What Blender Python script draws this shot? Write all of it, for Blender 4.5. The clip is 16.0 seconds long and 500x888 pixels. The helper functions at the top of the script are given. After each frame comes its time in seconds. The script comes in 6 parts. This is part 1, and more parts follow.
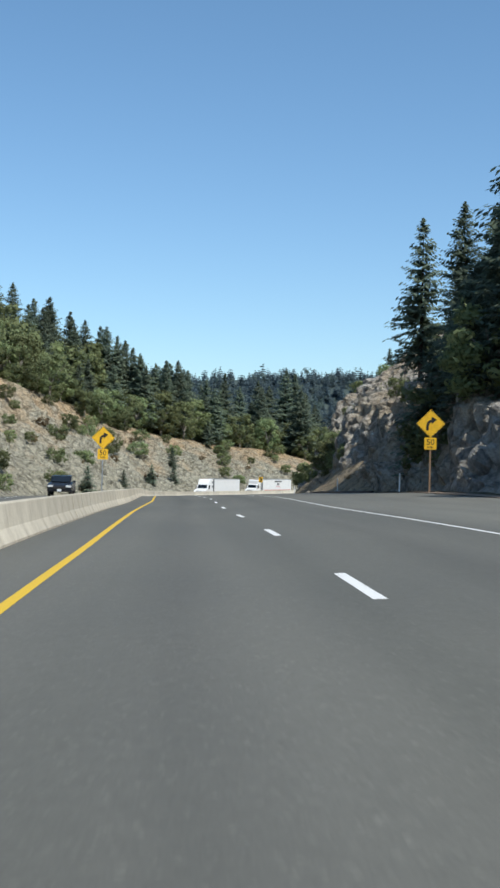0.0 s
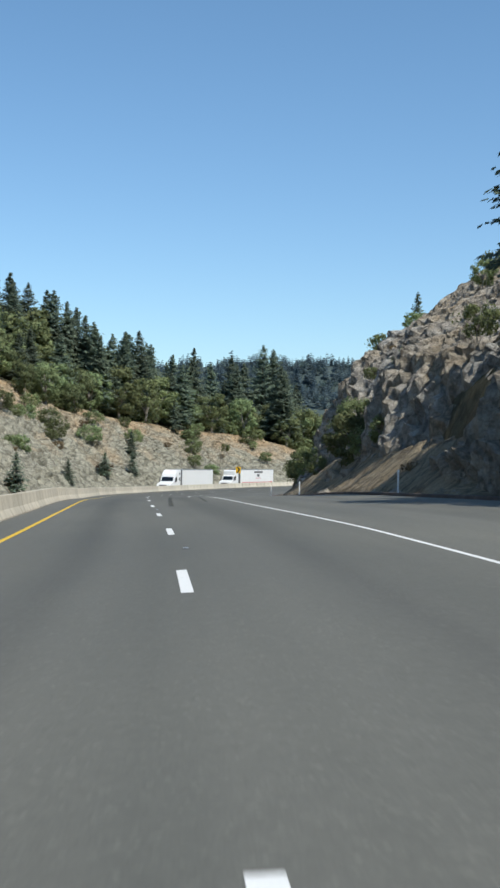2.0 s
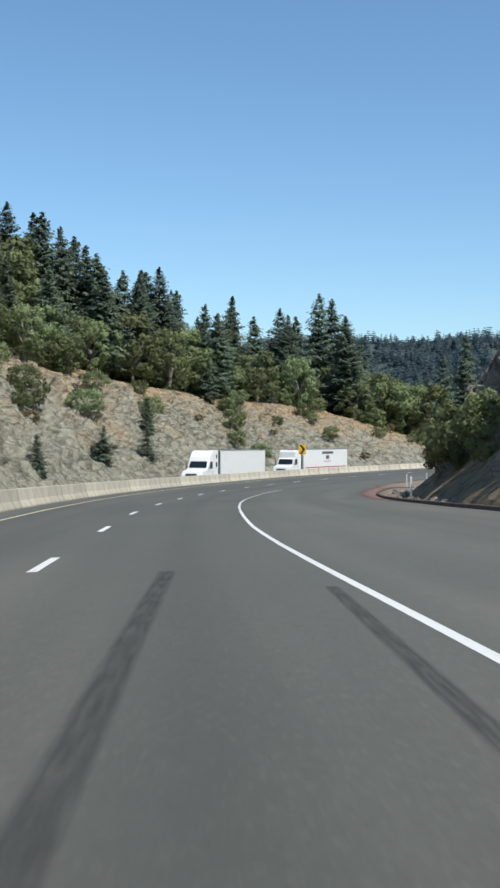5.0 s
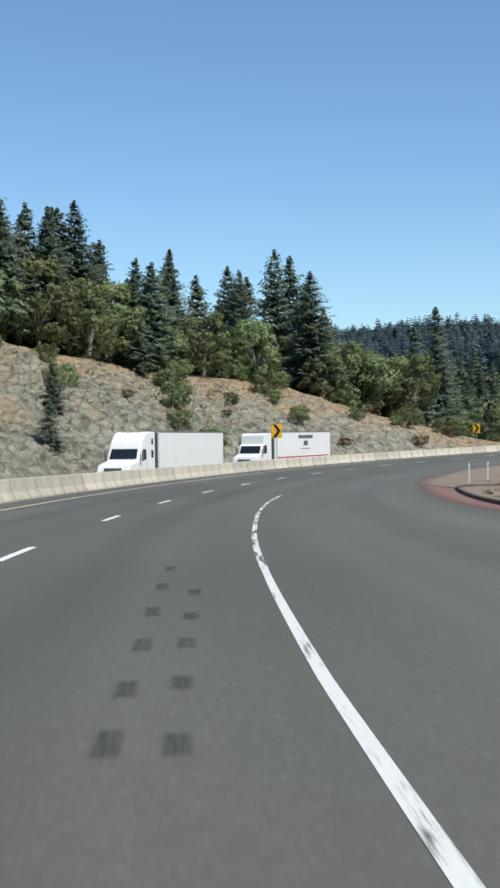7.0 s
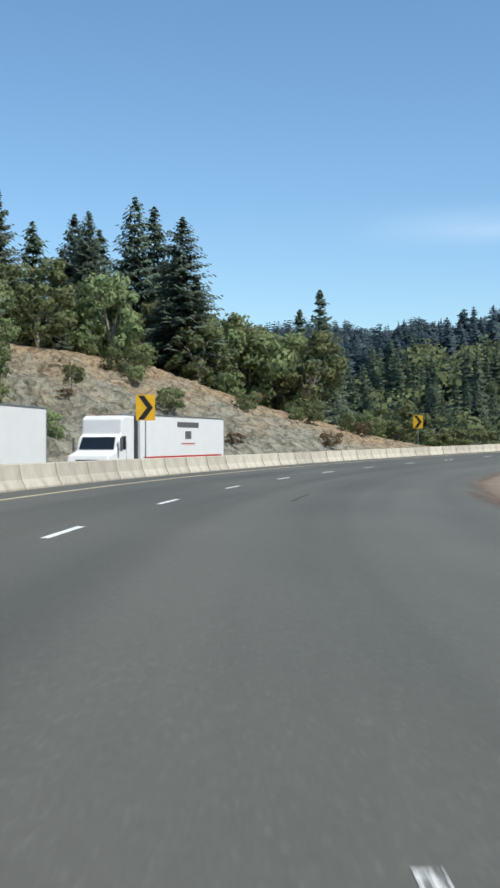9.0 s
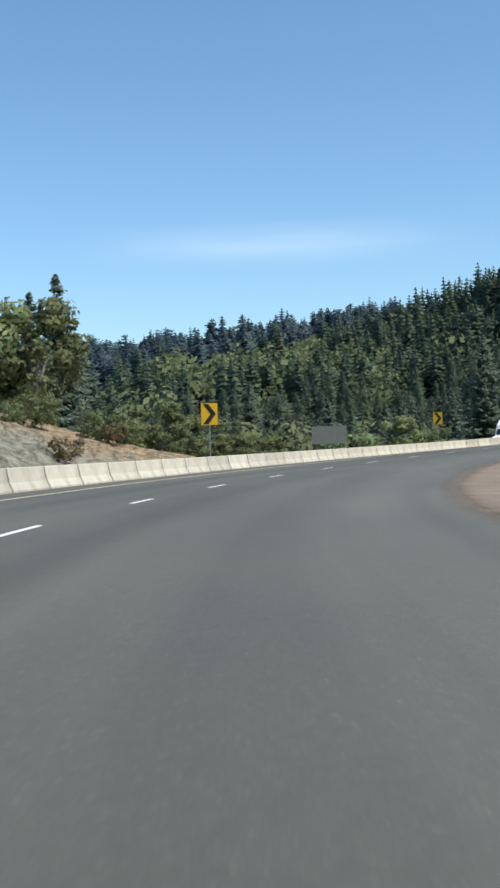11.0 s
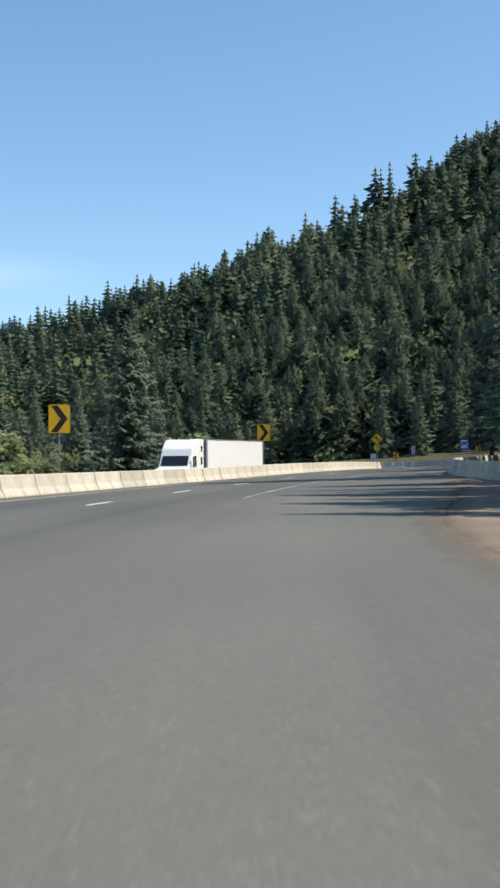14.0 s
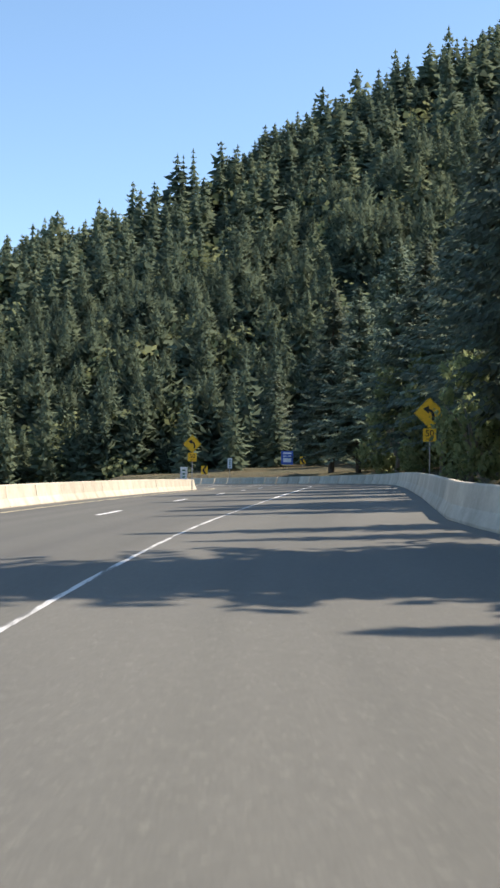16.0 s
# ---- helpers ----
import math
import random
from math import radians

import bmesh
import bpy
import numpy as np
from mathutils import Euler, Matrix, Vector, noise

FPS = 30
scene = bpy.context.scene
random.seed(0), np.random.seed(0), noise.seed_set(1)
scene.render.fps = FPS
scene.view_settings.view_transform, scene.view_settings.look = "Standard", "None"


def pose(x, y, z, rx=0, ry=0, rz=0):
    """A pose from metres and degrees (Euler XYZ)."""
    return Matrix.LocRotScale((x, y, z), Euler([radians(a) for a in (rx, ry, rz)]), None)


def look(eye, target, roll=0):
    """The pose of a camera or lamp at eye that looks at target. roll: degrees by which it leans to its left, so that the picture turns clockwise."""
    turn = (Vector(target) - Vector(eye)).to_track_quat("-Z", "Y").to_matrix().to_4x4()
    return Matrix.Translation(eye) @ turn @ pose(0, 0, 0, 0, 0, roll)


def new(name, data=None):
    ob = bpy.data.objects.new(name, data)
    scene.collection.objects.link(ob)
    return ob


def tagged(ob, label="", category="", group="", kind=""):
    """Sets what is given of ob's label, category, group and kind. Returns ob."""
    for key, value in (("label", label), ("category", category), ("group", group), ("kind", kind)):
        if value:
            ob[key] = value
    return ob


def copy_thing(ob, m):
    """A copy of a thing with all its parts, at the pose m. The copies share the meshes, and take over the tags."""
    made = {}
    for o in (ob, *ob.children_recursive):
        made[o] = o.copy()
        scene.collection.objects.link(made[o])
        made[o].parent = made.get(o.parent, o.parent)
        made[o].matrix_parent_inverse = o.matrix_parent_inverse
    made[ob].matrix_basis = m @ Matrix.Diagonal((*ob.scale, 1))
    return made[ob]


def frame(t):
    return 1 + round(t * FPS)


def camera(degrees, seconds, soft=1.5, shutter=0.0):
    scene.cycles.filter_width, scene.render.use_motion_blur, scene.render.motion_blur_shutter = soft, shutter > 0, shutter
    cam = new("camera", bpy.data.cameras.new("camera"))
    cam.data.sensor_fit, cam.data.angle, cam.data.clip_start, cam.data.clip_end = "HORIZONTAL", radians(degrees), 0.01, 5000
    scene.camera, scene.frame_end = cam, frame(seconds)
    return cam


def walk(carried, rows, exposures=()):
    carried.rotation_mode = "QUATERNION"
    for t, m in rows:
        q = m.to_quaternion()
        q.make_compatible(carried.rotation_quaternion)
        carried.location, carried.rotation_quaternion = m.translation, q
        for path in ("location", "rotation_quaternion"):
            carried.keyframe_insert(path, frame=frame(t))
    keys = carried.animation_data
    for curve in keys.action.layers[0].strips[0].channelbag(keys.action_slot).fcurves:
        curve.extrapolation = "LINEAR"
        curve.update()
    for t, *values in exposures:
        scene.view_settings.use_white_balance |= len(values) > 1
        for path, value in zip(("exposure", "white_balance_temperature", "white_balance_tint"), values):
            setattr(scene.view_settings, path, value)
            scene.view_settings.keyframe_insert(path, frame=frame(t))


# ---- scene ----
cam = camera(23.00, 16.0, 2.7, 0.15)
PATH = [
    (0, (0.00, 0.00, 1.25), (-0.01, 49.99, 2.13), 1.50),
    (0.5, (-0.48, 11.85, 1.17), (-0.23, 61.85, 1.87), 1.82),
    (1, (-0.83, 23.71, 1.06), (-0.18, 73.70, 1.61), 1.66),
    (1.5, (-1.08, 35.58, 0.96), (-0.11, 85.57, 1.63), 1.39),
    (2, (-1.29, 47.48, 0.86), (0.01, 97.46, 1.34), 1.18),
    (2.5, (-1.51, 59.39, 0.72), (-0.17, 109.36, 1.25), 0.22),
    (3, (-1.71, 71.31, 0.53), (-0.41, 121.29, 0.81), -0.47),
    (3.5, (-1.98, 83.24, 0.30), (-0.77, 133.23, 0.49), -0.75),
    (4, (-2.38, 95.19, 0.04), (-1.92, 145.19, 0.11), -0.38),
    (4.5, (-2.88, 107.14, -0.26), (-2.99, 157.14, -0.31), -0.08),
    (5, (-3.44, 119.10, -0.58), (-3.63, 169.10, -0.75), 0.13),
    (5.5, (-3.98, 131.07, -0.94), (-3.66, 181.07, -1.21), 0.37),
    (6, (-4.46, 143.06, -1.31), (-3.20, 193.04, -1.68), 0.56),
    (6.5, (-4.73, 155.06, -1.68), (-2.81, 205.02, -2.11), -0.09),
    (7, (-4.84, 167.06, -2.03), (-2.47, 217.00, -2.43), -0.77),
    (7.5, (-4.78, 179.04, -2.37), (-1.54, 228.94, -2.75), -0.77),
    (8, (-4.39, 191.02, -2.70), (0.00, 240.83, -2.99), -0.95),
    (8.5, (-3.57, 202.97, -3.03), (2.56, 252.59, -3.26), -0.42),
    (9, (-2.22, 214.84, -3.32), (6.04, 264.16, -3.49), -0.06),
    (9.5, (-0.29, 226.62, -3.55), (10.24, 275.50, -3.66), -0.02),
    (10, (2.28, 238.25, -3.72), (15.08, 286.59, -3.73), -0.36),
    (10.5, (5.53, 249.71, -3.85), (20.66, 297.36, -3.69), -1.08),
    (11, (9.49, 260.92, -3.94), (27.62, 307.51, -3.54), -1.57),
    (11.5, (14.08, 271.87, -4.01), (34.78, 317.38, -3.39), -1.32),
    (12, (19.22, 282.55, -4.07), (42.45, 326.82, -3.43), -1.23),
    (12.5, (24.90, 292.96, -4.08), (50.39, 335.97, -3.17), -1.13),
    (13, (31.09, 303.10, -4.04), (58.63, 344.82, -2.85), -1.01),
    (13.5, (37.79, 312.96, -3.94), (67.30, 353.30, -2.67), -0.79),
    (14, (44.97, 322.52, -3.77), (76.33, 361.43, -2.10), -0.18),
    (14.5, (52.59, 331.78, -3.52), (85.80, 369.11, -1.55), -0.15),
    (15, (60.63, 340.72, -3.23), (95.44, 376.54, -1.01), 0.04),
    (15.5, (69.03, 349.35, -2.94), (105.22, 383.76, -0.44), 0.06),
    (16, (77.72, 357.74, -2.63), (115.13, 390.83, -0.39), 0.52),
]
walk(cam, [(t, look(eye, target, roll)) for t, eye, target, roll in PATH],
     [(0.0, 0.32, 6500, 8), (8.0, 0.34, 6500, 8), (10.5, 0.45, 6500, 8), (12.5, 0.55, 6600, 8), (14.0, 0.68, 6900, 10), (15.0, 0.84, 7000, 12), (16.0, 1.12, 7300, 16)])

# ---- world and sun ----
SUN_AZ, SUN_EL = radians(136.0), radians(52.0)
world = bpy.data.worlds.new("sky_world")
scene.world = world
world.use_nodes = True
wn, wl = world.node_tree.nodes, world.node_tree.links
wn.clear()
sky = wn.new("ShaderNodeTexSky")
sky.sky_type = "NISHITA"
sky.sun_disc = False
sky.sun_elevation, sky.sun_rotation = SUN_EL, SUN_AZ
sky.altitude, sky.air_density, sky.dust_density, sky.ozone_density = 500.0, 1.0, 0.8, 2.0
back = wn.new("ShaderNodeBackground")
back.inputs["Strength"].default_value = 0.125
out = wn.new("ShaderNodeOutputWorld")
# a deep clear blue, with one thin streak of high cloud low over the valley
hsv = wn.new("ShaderNodeHueSaturation")
hsv.inputs["Saturation"].default_value = 1.04
wl.new(sky.outputs[0], hsv.inputs["Color"])
tc = wn.new("ShaderNodeTexCoord")
rot = wn.new("ShaderNodeMapping")
rot.inputs["Rotation"].default_value = (0, 0, radians(27.0))
wl.new(tc.outputs["Generated"], rot.inputs[0])
sep = wn.new("ShaderNodeSeparateXYZ")
wl.new(rot.outputs[0], sep.inputs[0])


def bell(src, centre, width):
    a = wn.new("ShaderNodeMath")
    a.operation = "SUBTRACT"
    wl.new(src, a.inputs[0])
    a.inputs[1].default_value = centre
    b = wn.new("ShaderNodeMath")
    b.operation = "ABSOLUTE"
    wl.new(a.outputs[0], b.inputs[0])
    c = wn.new("ShaderNodeMapRange")
    c.interpolation_type = "SMOOTHSTEP"
    c.inputs[1].default_value, c.inputs[2].default_value, c.inputs[3].default_value, c.inputs[4].default_value = 0.0, width, 1.0, 0.0
    wl.new(b.outputs[0], c.inputs[0])
    return c.outputs[0]


def times(a, b):
    m = wn.new("ShaderNodeMath")
    m.operation = "MULTIPLY"
    for k, q in enumerate((a, b)):
        if isinstance(q, float):
            m.inputs[k].default_value = q
        else:
            wl.new(q, m.inputs[k])
    return m.outputs[0]


wisp = wn.new("ShaderNodeTexNoise")
wisp.inputs["Scale"].default_value, wisp.inputs["Detail"].default_value = 9.0, 7.0
st = wn.new("ShaderNodeMapping")
st.inputs["Scale"].default_value = (1.0, 1.0, 7.0)
wl.new(rot.outputs[0], st.inputs[0])
wl.new(st.outputs[0], wisp.inputs["Vector"])
ahead = wn.new("ShaderNodeMapRange")
ahead.inputs[1].default_value, ahead.inputs[2].default_value = 0.2, 0.6
wl.new(sep.outputs[1], ahead.inputs[0])
mask = times(times(bell(sep.outputs[2], 0.168, 0.022), bell(sep.outputs[0], -0.07, 0.18)), times(wisp.outputs[0], times(ahead.outputs[0], 0.28)))
veil = wn.new("ShaderNodeMix")
veil.data_type = "RGBA"
wl.new(mask, veil.inputs[0])
# clear dry air: blue right down to the hills
tint = wn.new("ShaderNodeValToRGB")
for el, (q, c) in zip(tint.color_ramp.elements, ((0.0, (0.80, 0.92, 1.0)), (0.55, (0.80, 0.98, 0.99)))):
    el.position, el.color = q, (*c, 1)
wl.new(sep.outputs[2], tint.inputs[0])
clear = wn.new("ShaderNodeMix")
clear.data_type, clear.blend_type = "RGBA", "MULTIPLY"
clear.inputs[0].default_value = 1.0
wl.new(hsv.outputs[0], clear.inputs[6])
wl.new(tint.outputs[0], clear.inputs[7])
wl.new(clear.outputs[2], veil.inputs[6])
veil.inputs[7].default_value = (7.5, 8.0, 8.6, 1)
wl.new(veil.outputs[2], back.inputs[0])
wl.new(back.outputs[0], out.inputs[0])
sun = new("sun", bpy.data.lights.new("sun", "SUN"))
sun.data.energy, sun.data.angle, sun.data.color = 3.6, radians(0.55), (1.0, 0.95, 0.87)
sun.matrix_world = look((0, 0, 200), (-math.sin(SUN_AZ) * math.cos(SUN_EL), -math.cos(SUN_AZ) * math.cos(SUN_EL), 200 - math.sin(SUN_EL)))
scene.view_settings.exposure = 0.0

# ---- materials ----
def nodes_of(name, rough=0.8, metal=0.0, spec=0.3):
    m = bpy.data.materials.new(name)
    m.use_nodes = True
    nt = m.node_tree
    b = nt.nodes["Principled BSDF"]
    b.inputs["Roughness"].default_value, b.inputs["Metallic"].default_value = rough, metal
    b.inputs["Specular IOR Level"].default_value = spec
    return m, nt, b


def noise_node(nt, scale, detail=6.0, rough=0.6, coord="Object", stretch=None):
    tc = nt.nodes.new("ShaderNodeTexCoord")
    n = nt.nodes.new("ShaderNodeTexNoise")
    n.inputs["Scale"].default_value, n.inputs["Detail"].default_value, n.inputs["Roughness"].default_value = scale, detail, rough
    src = tc.outputs[coord]
    if stretch:
        mp = nt.nodes.new("ShaderNodeMapping")
        mp.inputs["Scale"].default_value = stretch
        nt.links.new(src, mp.inputs[0])
        src = mp.outputs[0]
    nt.links.new(src, n.inputs["Vector"])
    return n


def ramp_node(nt, src, stops):
    r = nt.nodes.new("ShaderNodeValToRGB")
    e = r.color_ramp.elements
    while len(e) < len(stops):
        e.new(0.5)
    for el, (p, c) in zip(e, stops):
        el.position, el.color = p, (*c, 1)
    nt.links.new(src, r.inputs[0])
    return r


def mix_node(nt, a, b, fac, mode="MIX"):
    m = nt.nodes.new("ShaderNodeMix")
    m.data_type, m.blend_type = "RGBA", mode
    for k, v in ((0, fac), (6, a), (7, b)):
        if isinstance(v, (int, float)):
            m.inputs[k].default_value = v
        elif isinstance(v, tuple):
            m.inputs[k].default_value = (*v, 1)
        else:
            nt.links.new(v, m.inputs[k])
    return m.outputs[2]


def bump_node(nt, b, height, strength, dist):
    n = nt.nodes.new("ShaderNodeBump")
    n.inputs["Strength"].default_value, n.inputs["Distance"].default_value = strength, dist
    nt.links.new(height, n.inputs["Height"])
    nt.links.new(n.outputs[0], b.inputs["Normal"])
    return n


def mottled(name, low, high, scale=2.0, fine=30.0, rough=0.8, metal=0.0, spec=0.3, bump=0.3, dist=0.01, coord="Object"):
    """Two colours mixed by a coarse and a fine noise, with fine relief."""
    m, nt, b = nodes_of(name, rough, metal, spec)
    a, c = noise_node(nt, scale, coord=coord), noise_node(nt, fine, coord=coord)
    r = ramp_node(nt, a.outputs[0], [(0.3, low), (0.7, high)])
    g = ramp_node(nt, c.outputs[0], [(0.3, (0.7, 0.7, 0.7)), (0.7, (1.2, 1.2, 1.2))])
    nt.links.new(mix_node(nt, r.outputs[0], g.outputs[0], 0.6, "MULTIPLY"), b.inputs["Base Color"])
    if bump:
        bump_node(nt, b, c.outputs[0], bump, dist)
    return m


def asphalt_material():
    m, nt, b = nodes_of("asphalt", 0.82, 0, 0.35)
    uv = nt.nodes.new("ShaderNodeUVMap")
    uv.uv_map = "lane"
    sep = nt.nodes.new("ShaderNodeSeparateXYZ")
    nt.links.new(uv.outputs[0], sep.inputs[0])
    # u runs across the road in metres, v along it: polished wheel tracks and dark oil strips are streaks along v
    def streak(scale, sx, sy):
        mp = nt.nodes.new("ShaderNodeMapping")
        mp.inputs["Scale"].default_value = (sx, sy, 1)
        nt.links.new(uv.outputs[0], mp.inputs[0])
        n = nt.nodes.new("ShaderNodeTexNoise")
        n.inputs["Scale"].default_value, n.inputs["Detail"].default_value = scale, 5
        nt.links.new(mp.outputs[0], n.inputs["Vector"])
        return n
    lanes = streak(1.0, 0.55, 0.012)
    blot = streak(1.0, 0.22, 0.06)
    fine = noise_node(nt, 60.0, 4, 0.7)
    grit = noise_node(nt, 9.0, 6, 0.7)
    base = ramp_node(nt, lanes.outputs[0], [(0.35, (0.104, 0.104, 0.091)), (0.62, (0.133, 0.131, 0.115))])
    blots = ramp_node(nt, blot.outputs[0], [(0.3, (0.86, 0.87, 0.88)), (0.7, (1.10, 1.09, 1.06))])
    c = mix_node(nt, base.outputs[0], blots.outputs[0], 1.0, "MULTIPLY")
    gr = ramp_node(nt, grit.outputs[0], [(0.3, (0.9, 0.9, 0.9)), (0.7, (1.08, 1.08, 1.08))])
    c = mix_node(nt, c, gr.outputs[0], 0.8, "MULTIPLY")
    fr = ramp_node(nt, fine.outputs[0], [(0.3, (0.8, 0.8, 0.8)), (0.72, (1.25, 1.25, 1.25))])
    c = mix_node(nt, c, fr.outputs[0], 0.7, "MULTIPLY")
    # a darker drip-oil strip down the middle of each lane
    fold = sep.outputs[0]
    for op, val in (("ABSOLUTE", 0.0), ("SUBTRACT", 1.85), ("ABSOLUTE", 0.0)):
        mt = nt.nodes.new("ShaderNodeMath")
        mt.operation = op
        nt.links.new(fold, mt.inputs[0])
        mt.inputs[1].default_value = val
        fold = mt.outputs[0]
    wide = nt.nodes.new("ShaderNodeMapRange")
    nt.links.new(sep.outputs[0], wide.inputs[0])
    for k, val in ((1, 3.0), (2, 5.0), (3, 0.95), (4, 1.09)):
        wide.inputs[k].default_value = val
    c = mix_node(nt, c, wide.outputs[0], 1.0, "MULTIPLY")
    # paler over the first stretch, easing to darker towards the bend
    tone_along = nt.nodes.new("ShaderNodeMapRange")
    nt.links.new(sep.outputs[1], tone_along.inputs[0])
    for k, val in ((1, 110.0), (2, 240.0), (3, 1.10), (4, 0.93)):
        tone_along.inputs[k].default_value = val
    c = mix_node(nt, c, tone_along.outputs[0], 1.0, "MULTIPLY")
    oil = ramp_node(nt, fold, [(0.05, (0.84, 0.84, 0.85)), (0.62, (1.0, 1.0, 1.0))])
    c = mix_node(nt, c, oil.outputs[0], 0.85, "MULTIPLY")
    # pale and dark stone chips in the binder
    chips = nt.nodes.new("ShaderNodeTexVoronoi")
    chips.inputs["Scale"].default_value = 42.0
    tc2 = nt.nodes.new("ShaderNodeTexCoord")
    nt.links.new(tc2.outputs["Object"], chips.inputs["Vector"])
    tone = nt.nodes.new("ShaderNodeSeparateColor")
    nt.links.new(chips.outputs["Color"], tone.inputs[0])
    ch = ramp_node(nt, tone.outputs[0], [(0.0, (0.8, 0.8, 0.8)), (0.2, (0.98, 0.98, 0.98)), (0.94, (1.02, 1.02, 1.02)), (0.99, (1.8, 1.8, 1.75))])
    c = mix_node(nt, c, ch.outputs[0], 0.5, "MULTIPLY")
    nt.links.new(c, b.inputs["Base Color"])
    bump_node(nt, b, fine.outputs[0], 0.25, 0.006)
    return m


def rock_material(name, greys, tans, tan_from=0.5, dry=None, grass=(0.16, 0.14, 0.06), upper=0.0):
    m, nt, b = nodes_of(name, 0.92, 0, 0.2)
    big = noise_node(nt, 0.11, 7, 0.62)
    mid = noise_node(nt, 0.9, 8, 0.7)
    fine = noise_node(nt, 6.0, 8, 0.75)
    g = ramp_node(nt, mid.outputs[0], [(0.28, greys[0]), (0.5, greys[1]), (0.72, greys[2])])
    t = ramp_node(nt, mid.outputs[0], [(0.3, tans[0]), (0.7, tans[1])])
    uvn = nt.nodes.new("ShaderNodeUVMap")
    uvn.uv_map = "lane"
    sx = nt.nodes.new("ShaderNodeSeparateXYZ")
    nt.links.new(uvn.outputs[0], sx.inputs[0])
    rise = nt.nodes.new("ShaderNodeMath")
    rise.operation = "MULTIPLY_ADD"
    nt.links.new(sx.outputs[0], rise.inputs[0])
    rise.inputs[1].default_value = upper
    broad = nt.nodes.new("ShaderNodeMath")
    broad.operation = "MULTIPLY"
    broad.inputs[1].default_value = 0.95 if upper else 1.0
    nt.links.new(big.outputs[0], broad.inputs[0])
    nt.links.new(broad.outputs[0], rise.inputs[2])
    f = ramp_node(nt, rise.outputs[0], [(tan_from - 0.10, (0, 0, 0)), (tan_from + 0.16, (1, 1, 1))])
    c = mix_node(nt, g.outputs[0], t.outputs[0], f.outputs[0])
    tc = nt.nodes.new("ShaderNodeTexCoord")
    warp = nt.nodes.new("ShaderNodeVectorMath")
    warp.operation = "MULTIPLY_ADD"
    nt.links.new(mid.outputs["Color"], warp.inputs[0])
    warp.inputs[1].default_value = (1.6, 1.6, 1.6)
    nt.links.new(tc.outputs["Object"], warp.inputs[2])
    for sc, dark, edge, share in ((0.45, 0.35, 0.10, 0.7), (1.9, 0.55, 0.14, 0.35)):
        vo = nt.nodes.new("ShaderNodeTexVoronoi")
        vo.feature = "DISTANCE_TO_EDGE"
        vo.inputs["Scale"].default_value = sc
        nt.links.new(warp.outputs[0], vo.inputs["Vector"])
        cr = ramp_node(nt, vo.outputs["Distance"], [(0.0, (dark, dark, dark)), (edge, (1.05, 1.05, 1.05))])
        c = mix_node(nt, c, cr.outputs[0], share, "MULTIPLY")
    fr = ramp_node(nt, fine.outputs[0], [(0.25, (0.55, 0.55, 0.56)), (0.5, (0.97, 0.97, 0.97)), (0.75, (1.28, 1.26, 1.23))])
    c = mix_node(nt, c, fr.outputs[0], 0.85, "MULTIPLY")
    if dry:
        geo = nt.nodes.new("ShaderNodeNewGeometry")
        sep = nt.nodes.new("ShaderNodeSeparateXYZ")
        nt.links.new(geo.outputs["Normal"], sep.inputs[0])
        add = nt.nodes.new("ShaderNodeMath")
        add.operation = "MULTIPLY_ADD"
        nt.links.new(mid.outputs[0], add.inputs[0])
        add.inputs[1].default_value = 0.7
        nt.links.new(sep.outputs[2], add.inputs[2])
        df = ramp_node(nt, add.outputs[0], [(dry, (0, 0, 0)), (dry + 0.18, (1, 1, 1))])
        gn = ramp_node(nt, fine.outputs[0], [(0.3, tuple(v * 0.6 for v in grass)), (0.7, tuple(v * 1.3 for v in grass))])
        c = mix_node(nt, c, gn.outputs[0], df.outputs[0])
    nt.links.new(c, b.inputs["Base Color"])
    v = nt.nodes.new("ShaderNodeMath")
    v.operation = "ADD"
    nt.links.new(mid.outputs[0], v.inputs[0])
    nt.links.new(fine.outputs[0], v.inputs[1])
    bump_node(nt, b, v.outputs[0], 0.9, 0.25)
    return m


def see_through(nt, b, colour, share):
    """Lets part of the light pass through thin leaves."""
    tr = nt.nodes.new("ShaderNodeBsdfTranslucent")
    nt.links.new(colour, tr.inputs[0])
    mx = nt.nodes.new("ShaderNodeMixShader")
    mx.inputs[0].default_value = share
    nt.links.new(b.outputs[0], mx.inputs[1])
    nt.links.new(tr.outputs[0], mx.inputs[2])
    nt.links.new(mx.outputs[0], nt.nodes["Material Output"].inputs[0])


